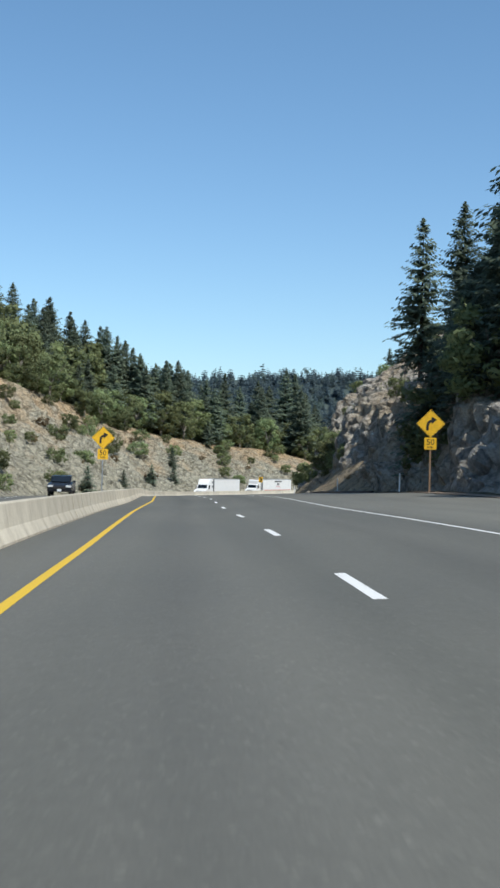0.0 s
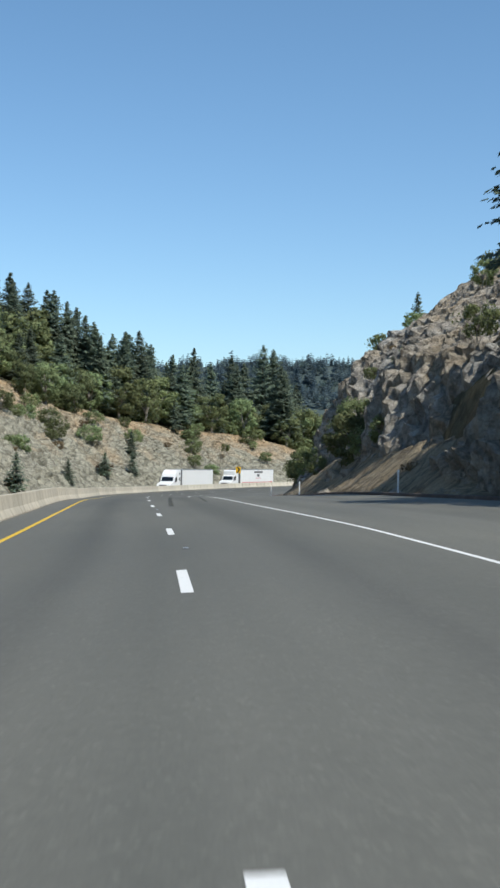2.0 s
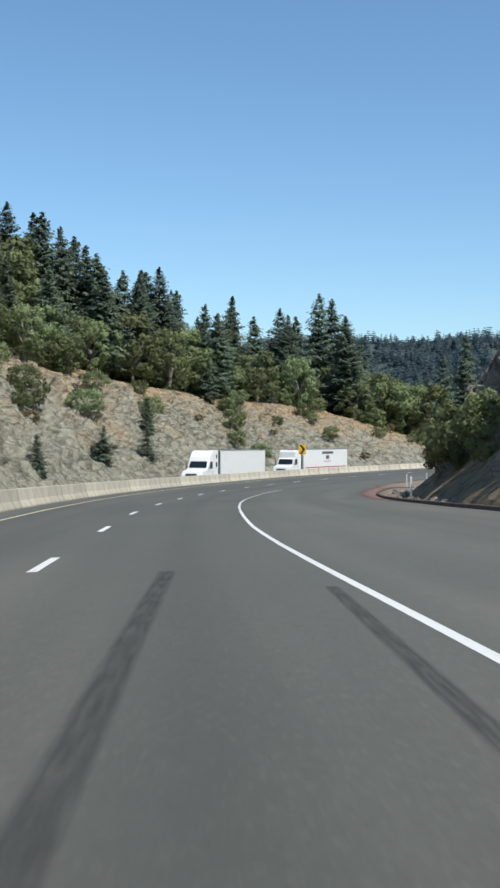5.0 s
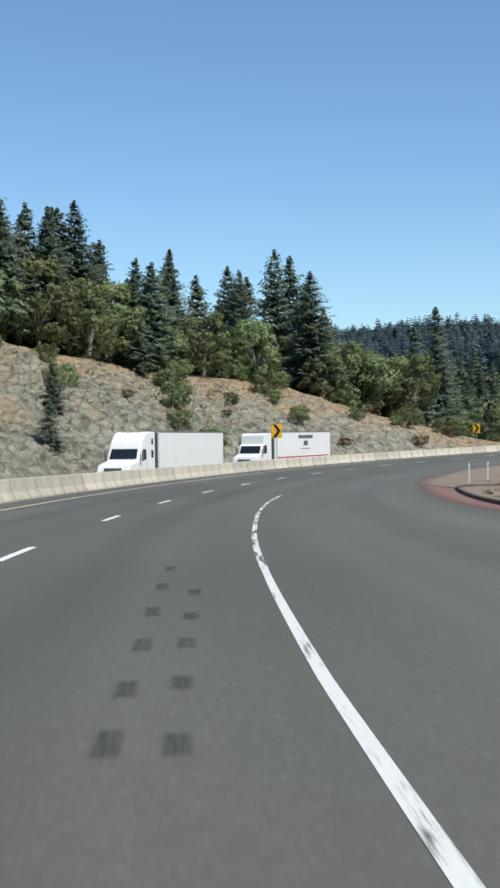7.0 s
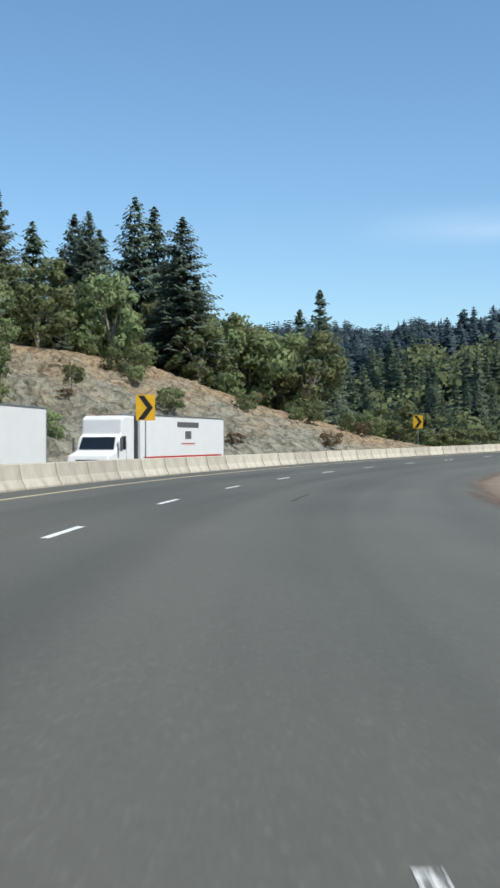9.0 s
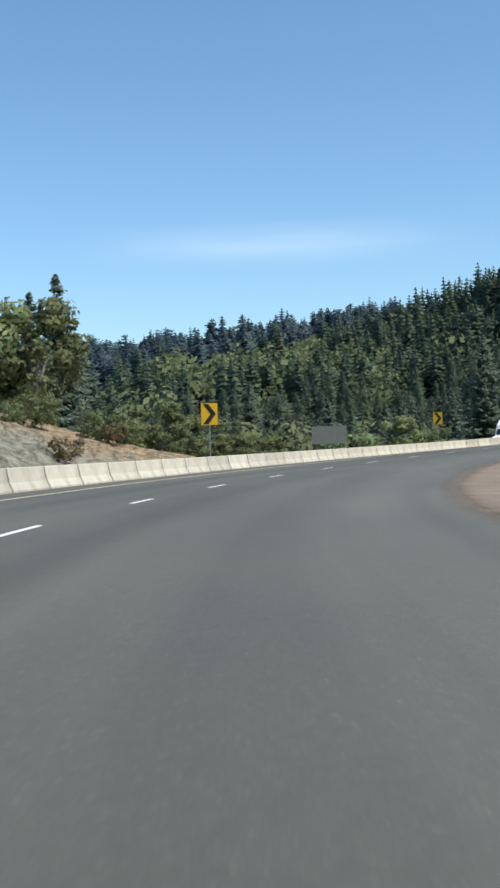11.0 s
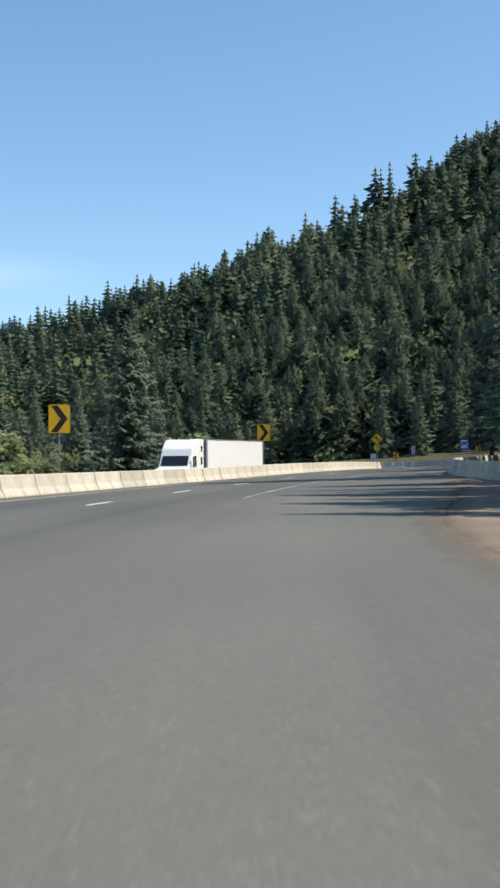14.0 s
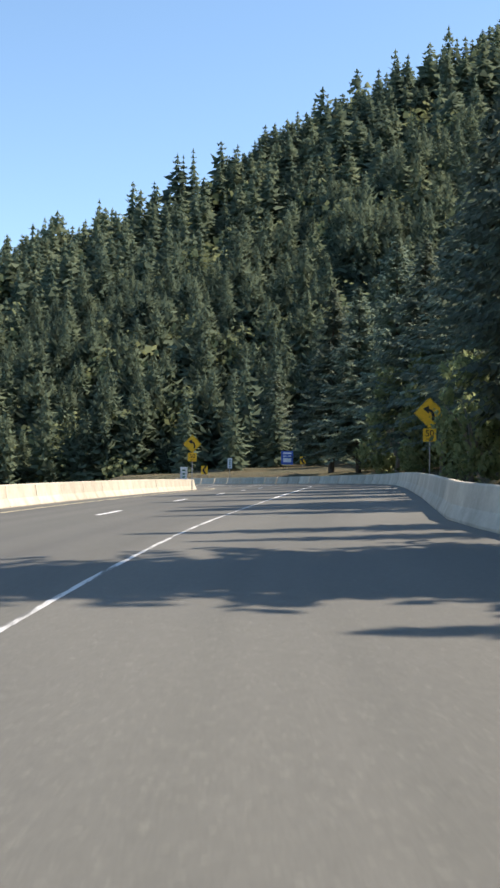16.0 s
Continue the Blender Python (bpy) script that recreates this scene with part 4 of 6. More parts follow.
def chevron_sign(bottom=2.45, turn_right=True):
    root = new("chevron_sign")
    w, h = 0.91, 1.22
    cz = bottom + h / 2
    part("post", box(0, 0.05, cz / 2 + 0.1, 0.065, 0.065, cz + 0.2 - 0.6 + 0.6, 0.006), STEEL, root)
    plate = panel(root, "panel", shifted(rounded(w, h, 0.05), 0, cz), SIGN_YELLOW)
    k = 1 if turn_right else -1
    arrow = [(-0.36, 0.57), (-0.06, 0.57), (0.36, 0.0), (-0.06, -0.57), (-0.36, -0.57), (0.06, 0.0)]
    part("chevron", prism([(k * a, cz + b) for a, b in arrow], "y", -0.004, -0.0005), SIGN_BLACK, plate, "black chevron print")
    for dz in (-0.4, 0.4):
        part("bolt", rod((0, -0.012, cz + dz), (0, -0.004, cz + dz), 0.012, 8), STEEL, root)
    return root


def curve_sign(side, bottom, right=True, wood=False, plate=0.72):
    """A diamond with a bent arrow, and a square plate with the advised speed under it."""
    root = new("curve_warning_sign")
    half = side * math.sqrt(0.5)
    cz = bottom + half
    pz = bottom - plate / 2 + 0.03
    if wood:
        part("post", box(0, 0.08, (cz + 0.2) / 2 - 0.1, 0.10, 0.14, cz + 0.4, 0.01), WOOD_POST, root, "weathered wooden post")
    else:
        part("post", box(0, 0.05, (cz + 0.2) / 2 - 0.1, 0.07, 0.07, cz + 0.4, 0.006), STEEL, root)
    sq = rounded(side, side, side * 0.06)
    c = math.sqrt(0.5)
    dia = panel(root, "diamond", [((a - b) * c, (a + b) * c + cz) for a, b in sq], SIGN_YELLOW)
    k = 1 if right else -1
    u = side
    path = [(-0.16 * u * k, cz - 0.34 * u), (-0.16 * u * k, cz - 0.12 * u), (-0.13 * u * k, cz + 0.0 * u), (-0.06 * u * k, cz + 0.09 * u), (0.06 * u * k, cz + 0.14 * u)]
    part("arrow_shaft", thick_line(path, 0.125 * u, -0.004, -0.0005), SIGN_BLACK, dia)
    part("arrow_head", prism([(0.03 * u * k, cz + 0.33 * u), (0.03 * u * k, cz - 0.03 * u), (0.30 * u * k, cz + 0.19 * u)], "y", -0.0045, -0.0005), SIGN_BLACK, dia)
    rim = rounded(side * 0.955, side * 0.955, side * 0.05)
    inner = rounded(side * 0.93, side * 0.93, side * 0.045)
    n = len(rim)
    bm = bmesh.new()
    vs = [[bm.verts.new(((a - b) * c, -0.0025, (a + b) * c + cz)) for a, b in q] for q in (rim, inner)]
    for i in range(n):
        bm.faces.new((vs[0][i], vs[0][(i + 1) % n], vs[1][(i + 1) % n], vs[1][i]))
    part("border", bm, SIGN_BLACK, dia)
    low = panel(root, "speed_plate", shifted(rounded(plate, plate, 0.04), 0, pz), SIGN_YELLOW)
    lettering("speed_digits", "50", plate * 0.68, SIGN_BLACK, low, 0, -0.003, pz - plate * 0.10)
    lettering("speed_unit", "MPH", plate * 0.25, SIGN_BLACK, low, 0, -0.003, pz - plate * 0.40)
    return root


def marker_sign(w, h, bottom, material, bars, bar_material, name, words=()):
    root = new(name)
    cz = bottom + h / 2
    part("post", box(0, 0.04, (bottom + h) / 2 - 0.1, 0.06, 0.06, bottom + h + 0.1, 0.005), STEEL, root)
    p = panel(root, "panel", shifted(rounded(w, h, 0.04), 0, cz), material)
    for i, (x, z, bw, bh) in enumerate(bars):
        part("print_bar", box(x * w, -0.002, cz + z * h, bw * w, 0.003, bh * h), bar_material, p)
    return root


def delineator():
    root = new("delineator_post")
    bm = prism([(-0.05, 0.0), (0.05, 0.0), (0.05, 1.22), (0.03, 1.27), (-0.03, 1.27), (-0.05, 1.22)], "y", -0.012, 0.012, 0.004)
    part("post", bm, SIGN_WHITE, root)
    part("reflector", box(0, -0.014, 1.1, 0.075, 0.004, 0.11), LAMP, root)
    part("foot", box(0, 0, 0.02, 0.16, 0.12, 0.05, 0.01), RUBBER, root)
    return root


def set_thing(ob, m, label, category, group=""):
    ob.matrix_basis = m
    return tagged(ob, label, category, group)


chev = chevron_sign()
first = True
for s, lat in ((296.8, -6.6), (355.3, -5.95), (412.7, -6.6), (449.5, -5.95)):
    at = on_road(s, lat, 0.05)
    m = facing(at, on_road(s - 62, 2.5))
    ob = chev if first else copy_thing(chev, m)
    first = False
    set_thing(ob, m, "yellow curve chevron sign with black arrow behind the barrier", "road sign", "curve chevrons")
back = chevron_sign(1.0, False)
set_thing(back, facing((229.3, 480.6, 2.0), (90, 370, 0)), "yellow chevron sign pointing the other way, in shade", "road sign", "far chevrons")
m = facing((204.4, 478.4, -0.18), (90, 370, 0))
set_thing(copy_thing(back, m), m, "yellow chevron sign pointing the other way, in shade", "road sign", "far chevrons")

sgn = curve_sign(1.22, 3.2, True, True)
set_thing(sgn, facing(on_road(96.2, 12.75, 0.05), on_road(30, 0)), "yellow diamond right-curve sign with fifty plate on wooden post", "road sign", "curve warning signs")
sgn = curve_sign(0.98, 3.15, True, False, 0.62)
set_thing(sgn, facing(on_road(97.4, -6.7, 0.03), on_road(30, 0)), "yellow diamond right-curve sign with fifty plate on the median", "road sign", "curve warning signs")
sgn = curve_sign(1.22, 3.1, False, False)
set_thing(sgn, facing(ground_at(477.6, 10.4), on_road(415, 5)), "yellow diamond left-curve sign with fifty plate in shade", "road sign", "curve warning signs")
sgn = curve_sign(0.91, 2.9, False, False, 0.6)
set_thing(sgn, facing((138.6, 416.9, -2.4), on_road(415, 5)), "yellow diamond left-curve sign with fifty plate on the median", "road sign", "curve warning signs")

tall_bars = [(0, 0.30, 0.5, 0.08), (0, 0.08, 0.35, 0.10), (0, -0.12, 0.35, 0.10), (0, -0.32, 0.35, 0.10)]
mk = marker_sign(0.55, 1.25, 1.5, SIGN_WHITE, tall_bars, SIGN_GREEN, "marker_sign")
set_thing(mk, facing((188.4, 458.9, -0.4), on_road(430, 5)), "tall narrow white marker sign on a post", "road sign", "marker signs")
m = facing((145.5, 424.5, -2.95), on_road(430, 5))
set_thing(copy_thing(mk, m), m, "tall narrow white marker sign on a post", "road sign", "marker signs")
svc = marker_sign(1.85, 2.1, 2.0, SIGN_BLUE, [(0, 0.33, 0.7, 0.12), (0, -0.18, 0.66, 0.30), (-0.2, 0.12, 0.3, 0.08), (0.2, 0.12, 0.3, 0.08)], SIGN_WHITE, "service_sign")
set_thing(svc, facing((223.5, 479.0, 0.75), on_road(440, 5)), "blue roadside service sign with white panels", "road sign")
grn = marker_sign(0.75, 1.2, 1.5, SIGN_GREEN, [(0, 0.2, 0.6, 0.12), (0, -0.15, 0.6, 0.12)], SIGN_WHITE, "small_green_sign")
set_thing(grn, facing(ground_at(426, 12.2), on_road(380, 0)), "small green roadside sign beside the barrier", "road sign")

post = delineator()
first = True
for s, lat in ((103.2, 12.3), (132.4, 12.45), (172, 12.5), (207, 12.4), (265.2, 12.4), (274.3, 13.3)):
    m = facing(on_road(s, lat, 0.0), on_road(s - 60, 0))
    ob = post if first else copy_thing(post, m)
    first = False
    set_thing(ob, m, "thin white delineator post at the pavement edge", "delineator", "delineator posts")


def board_back():
    root = new("large_sign_back")
    part("panel", box(0, 0, 2.2, 4.7, 0.03, 2.4, 0.004), SIGN_BACK, root, "bare grey aluminium sign back")
    for z in (1.3, 2.2, 3.1):
        part("stiffener", box(0, 0.05, z, 4.5, 0.06, 0.08), SIGN_BACK, root)
    for x in (-1.7, 1.7):
        part("post", box(x, 0.14, 0.2, 0.14, 0.12, 6.2, 0.01), WOOD_POST, root)
    return root


bb = board_back()
p0 = ground_at(443.5, -35.3)
set_thing(bb, facing((p0.x, p0.y, -3.9), on_road(300, 0)), "large grey back of a roadside sign on wooden posts", "road sign")

# tyre-hop marks in the slow lane
for s, lat, w, ln in ((196.2, 2.5, 0.13, 0.55), (197.6, 2.52, 0.13, 0.5), (199.3, 2.55, 0.12, 0.6), (201.3, 2.56, 0.12, 0.7), (203.6, 2.58, 0.11, 0.7), (206.0, 2.6, 0.11, 0.7), (196.2, 2.81, 0.15, 0.45), (197.8, 2.83, 0.14, 0.45), (199.4, 2.86, 0.13, 0.5), (201.0, 2.89, 0.12, 0.5), (203.0, 2.92, 0.11, 0.6)):
    tm = strip("tyre_mark", s, s + ln, lat - 0.08, lat + 0.08, 0.003, PRINT, 0.25, 5, lambda q, u: u - lat)
    tagged(tm, "dark tyre-hop mark on the asphalt", "skid mark", "tyre hop marks", "structure")


# recessed reflective markers on the lane line, each in its short ground groove
def lane_marker():
    root = new("lane_marker")
    v = [(-0.05, -0.05, 0), (0.05, -0.05, 0), (0.05, 0.05, 0), (-0.05, 0.05, 0), (-0.042, -0.018, 0.018), (0.042, -0.018, 0.018), (0.042, 0.018, 0.018), (-0.042, 0.018, 0.018)]
    for name, verts, faces, mat in (("body", v, [(0, 3, 2, 1), (4, 5, 6, 7), (1, 2, 6, 5), (3, 0, 4, 7), (2, 3, 7, 6)], STEEL), ("reflector", [v[0], v[1], v[5], v[4]], [(0, 1, 2, 3)], STEEL)):
        me = bpy.data.meshes.new(name)
        me.from_pydata(verts, [], faces)
        me.materials.append(mat)
        new(name, me).parent = root
    return root


marker = lane_marker()
for k in range(2):
    s = 92.2 + 2 * PERIOD * k
    m = Matrix.Translation(on_road(s, -0.02, 0.003)) @ Matrix.Rotation(radians(heading(s)), 4, "Z")
    ob = marker if k == 0 else copy_thing(marker, m)
    set_thing(ob, m, "small worn grey reflective marker on the lane line", "lane marker", "lane markers")
    gr = strip("marker_groove", s - 0.35, s - 0.06, -0.09, 0.06, 0.002, SKID, 0.2)
    tagged(gr, "shallow dark groove ground into the asphalt before a marker", "groove", "marker grooves", "structure")


# ---- vehicles; the front looks along -y, wheels on z = 0 ----
def wheel(parent, x, y, r=0.51, w=0.28):
    s = 1 if x > 0 else -1
    h = new("wheel")
    h.parent = parent
    h.location = (x, y, r)
    bm = bmesh.new()
    prof = [(-w / 2, r * 0.62), (-w / 2, r * 0.92), (-w / 2 + 0.04, r), (w / 2 - 0.04, r), (w / 2, r * 0.92), (w / 2, r * 0.62)]
    n = 24
    ring = [[bm.verts.new((a, q * math.cos(2 * math.pi * k / n), q * math.sin(2 * math.pi * k / n))) for a, q in prof] for k in range(n)]
    for k in range(n):
        for j in range(len(prof) - 1):
            bm.faces.new((ring[k][j], ring[(k + 1) % n][j], ring[(k + 1) % n][j + 1], ring[k][j + 1]))
    part("tyre", bm, RUBBER, h)
    part("rim", rod((-w * 0.3, 0, 0), (s * w * 0.28, 0, 0), r * 0.62, 20), CHROME, h)
    return h


def semi_truck(sleeper=True, printed=False):
    root = new("semi_truck")
    prof = [(-3.9, 0.55), (-3.95, 1.25), (-3.7, 1.72), (-2.1, 2.02), (-1.55, 2.85), (-1.3, 3.35), (-0.55, 3.95), (0.1, 4.05), (1.35, 4.05), (1.35, 0.75), (-2.2, 0.6)] if sleeper else [(-3.2, 0.55), (-3.25, 1.25), (-3.05, 1.75), (-1.9, 2.0), (-1.5, 2.75), (-1.2, 2.9), (-1.1, 3.75), (-0.75, 3.95), (0.75, 3.95), (0.75, 0.75), (-1.9, 0.6)]
    tail = 1.35 if sleeper else 0.75
    part("cab", prism(prof, "x", -1.2, 1.2, 0.09), TRUCK_WHITE, root)
    a, b = ((-2.02, 2.10), (-1.58, 2.80)) if sleeper else ((-1.86, 2.06), (-1.5, 2.72))
    nx, nz = -(b[1] - a[1]), b[0] - a[0]
    n = math.hypot(nx, nz)
    o = (nx / n * 0.02, nz / n * 0.02)
    bm = bmesh.new()
    q = [(-1.02, a), (1.02, a), (0.98, b), (-0.98, b)]
    lo = [bm.verts.new((x, p[0] + o[0], p[1] - o[1] * 0 + 0.015)) for x, p in q]
    hi = [bm.verts.new((x, p[0] + 2 * o[0] - 0.02, p[1] + 0.035)) for x, p in q]
    fs = [bm.faces.new(hi), bm.faces.new(lo[::-1])] + [bm.faces.new((lo[i], lo[(i + 1) % 4], hi[(i + 1) % 4], hi[i])) for i in range(4)]
    bmesh.ops.recalc_face_normals(bm, faces=fs)
    part("windscreen", bm, GLASS_DARK, root, "dark windscreen")
    front = -3.95 if sleeper else -3.25
    part("grille", box(0, front - 0.01, 1.15, 1.3, 0.06, 0.75, 0.02), TRUCK_GREY, root)
    part("bumper", box(0, front - 0.03, 0.55, 2.3, 0.2, 0.4, 0.05), TRUCK_WHITE, root)
    for x in (-1, 1):
        part("headlight", box(x * 0.95, front + 0.03, 1.1, 0.35, 0.16, 0.26, 0.04), LAMP, root)
        part("side_window", prism([(-1.35, 2.05), (-0.55, 2.05), (-0.55, 2.8), (-1.15, 2.8)], "x", x * 1.195, x * 1.215), GLASS_DARK, root)
        m = part("mirror", box(x * 1.42, -1.75, 2.35, 0.12, 0.2, 0.75, 0.04), TRUCK_GREY, root)
        part("mirror_arm", rod((x * 1.2, -1.6, 2.1), (x * 1.42, -1.72, 2.1), 0.02), TRUCK_GREY, m)
        if sleeper:
            part("sleeper_window", box(x * 1.205, 0.75, 2.45, 0.02, 0.42, 0.55, 0.005), GLASS_DARK, root)
            part("upper_window", box(x * 1.205, 0.75, 3.35, 0.02, 0.36, 0.42, 0.005), GLASS_DARK, root)
        part("door_line", box(x * 1.203, -0.45, 1.6, 0.012, 0.02, 1.9), TRUCK_GREY, root)
        part("fuel_tank", rod((x * 0.95, -0.9, 0.75), (x * 0.95, tail, 0.75), 0.33, 16), CHROME, root)
        for y in ((front + 1.0, tail + 0.9, tail + 2.2)):
            wheel(root, x * 1.05, y)
    part("chassis", box(0, tail + 0.9, 0.85, 0.9, 5.0, 0.25, 0.02), TRUCK_GREY, root)
    for x in (-0.6, -0.3, 0, 0.3, 0.6):
        part("roof_marker", box(x, prof[6][0] + 0.1, 4.02, 0.12, 0.06, 0.05, 0.01), AMBER, root)
    t0 = tail + 0.75
    t1 = t0 + 16.15
    body = part("trailer_body", box(0, (t0 + t1) / 2, 2.62, 2.55, t1 - t0, 2.9, 0.03), TRUCK_WHITE, root)
    part("top_rail", box(0, (t0 + t1) / 2, 4.05, 2.6, t1 - t0, 0.08, 0.01), STEEL, root)
    part("bottom_rail", box(0, (t0 + t1) / 2, 1.2, 2.6, t1 - t0, 0.14, 0.01), STEEL, root)
    part("nose_gap", box(0, t0 - 0.06, 2.7, 2.3, 0.1, 2.6, 0.02), TRUCK_GREY, root)
    part("rear_frame", box(0, t1 + 0.02, 2.6, 2.58, 0.08, 2.95, 0.01), STEEL, root)
    part("landing_gear", box(0, t0 + 2.6, 0.65, 1.8, 0.15, 1.1, 0.02), TRUCK_GREY, root)
    for x in (-1, 1):
        for k in range(7):
            part("reflective_tape", box(x * 1.305, t0 + 1.2 + k * 2.3, 1.2, 0.006, 0.9, 0.05), TRIM_RED, root)
        for y in (t1 - 3.4, t1 - 2.1):
            wheel(root, x * 1.05, y)
        if printed:
            for w, z, h, y in ((4.2, 3.55, 0.34, -2.6), (1.2, 2.9, 0.5, -2.6), (2.6, 2.35, 0.08, -2.6)):
                part("print_bar", box(x * 1.281, (t0 + t1) / 2 - 0.5 + y + 3.5, z, 0.006, w, h), TRUCK_GREY if h > 0.1 else TRIM_RED, body)
            part("red_stripe", box(x * 1.281, (t0 + t1) / 2, 1.55, 0.006, 15.0, 0.12), TRIM_RED, body)
    return root


def set_truck(ob, s_front, lat, label):
    a, b = on_road(s_front + 21, lat, -far_drop(s_front)), on_road(s_front, lat, -far_drop(s_front))
    d = b - a
    turn = math.atan2(d.x, -d.y)
    ob.matrix_basis = Matrix.Translation(b) @ Matrix.Rotation(turn, 4, "Z") @ Matrix.Rotation(-math.asin(d.z / d.length), 4, "X") @ Matrix.Translation((0, 3.9, 0))
    tagged(ob, label, "truck", "semi trucks")


set_truck(semi_truck(True, False), 274.0, -12.2, "plain white semi truck with sleeper cab in the far lanes")
set_truck(semi_truck(False, True), 303.0, -12.2, "white semi truck with red-striped trailer in the far lanes")
set_truck(semi_truck(True, False), 446.0, -12.2, "plain white semi truck with sleeper cab on the curve")


def sedan():
    root = new("car")
    low = [(-2.3, 0.35), (-2.35, 0.65), (-2.2, 0.82), (-1.2, 0.98), (1.5, 1.02), (2.25, 0.98), (2.35, 0.6), (2.3, 0.35)]
    part("body", prism(low, "x", -0.9, 0.9, 0.08), CAR_PAINT, root)
    top = [(-1.15, 0.98), (-0.45, 1.42), (0.75, 1.47), (1.65, 1.02)]
    part("roof", prism(top, "x", -0.74, 0.74, 0.07), CAR_PAINT, root)
    part("windscreen", prism([(-1.13, 1.02), (-0.52, 1.40), (-0.56, 1.42), (-1.2, 1.03)], "x", -0.66, 0.66), GLASS_DARK, root)
    part("rear_window", prism([(0.85, 1.44), (1.55, 1.06), (1.6, 1.09), (0.9, 1.47)], "x", -0.64, 0.64), GLASS_DARK, root)
    part("grille", box(0, -2.34, 0.62, 0.9, 0.05, 0.18, 0.02), RUBBER, root)
    part("number_plate", box(0, -2.38, 0.45, 0.32, 0.02, 0.15), SIGN_WHITE, root)
    for x in (-1, 1):
        part("headlight", box(x * 0.66, -2.27, 0.72, 0.38, 0.14, 0.14, 0.03), LAMP, root)
        part("tail_light", box(x * 0.7, 2.3, 0.78, 0.3, 0.08, 0.16, 0.03), TRIM_RED, root)
        part("side_window", prism([(-0.95, 1.04), (-0.42, 1.38), (0.72, 1.42), (1.3, 1.05)], "x", x * 0.745, x * 0.76), GLASS_DARK, root)
        part("mirror", box(x * 1.0, -0.75, 1.05, 0.2, 0.1, 0.13, 0.03), CAR_PAINT, root)
        for y in (-1.45, 1.4):
            wheel(root, x * 0.8, y, 0.33, 0.21)
    return root


car = sedan()
a, b = on_road(124, -11.2, -far_drop(124)), on_road(118, -11.2, -far_drop(118))
d = b - a
car.matrix_basis = Matrix.Translation(a) @ Matrix.Rotation(math.atan2(d.x, -d.y), 4, "Z") @ Matrix.Diagonal((1.06, 1.0, 1.15, 1))
tagged(car, "dark grey car with headlights in the far lanes", "car")


def guard_rail(s0, s1, lat):
    root = new("guard_rail")
    v = []
    ss = np.arange(s0, s1 + 0.1, 1.0)
    prof = [(0.0, 0.45), (-0.07, 0.5), (-0.07, 0.56), (0.0, 0.6), (-0.07, 0.65), (-0.07, 0.71), (0.0, 0.76)]
    for s in ss:
        for x, z in prof:
            v.append(on_road(s, lat + x, z - far_drop(s)))
    rail = link("rail", v, grid_faces(len(ss), len(prof)), STEEL)
    rail.parent = root
    for s in np.arange(s0, s1, 3.8):
        p = on_road(float(s), lat - 0.1, -far_drop(s))
        part("post", box(p.x, p.y, p.z + 0.35, 0.15, 0.15, 0.9, 0.01), WOOD_POST, root)
    tagged(root, "galvanised steel guard rail on posts beyond the far lanes", "guard rail")


guard_rail(402, 560, FAR_EDGE + 0.2)

# ---- trees ----
def bm_object(name, v, f, material, parent=None, normals=None):
    me = bpy.data.meshes.new(name)
    me.from_pydata(v, [], f)
    me.materials.append(material)
    if normals:
        soft_normals(me, normals)
    ob = new(name, me)
    ob.parent = parent
    return ob


def trunk_rings(v, f, pts, radii, sides=6):
    base = len(v)
    for p, r in zip(pts, radii):
        for k in range(sides):
            a = 2 * math.pi * k / sides
            v.append((p[0] + r * math.cos(a), p[1] + r * math.sin(a), p[2]))
    for i in range(len(pts) - 1):
        for k in range(sides):
            f.append((base + i * sides + k, base + i * sides + (k + 1) % sides, base + (i + 1) * sides + (k + 1) % sides, base + (i + 1) * sides + k))


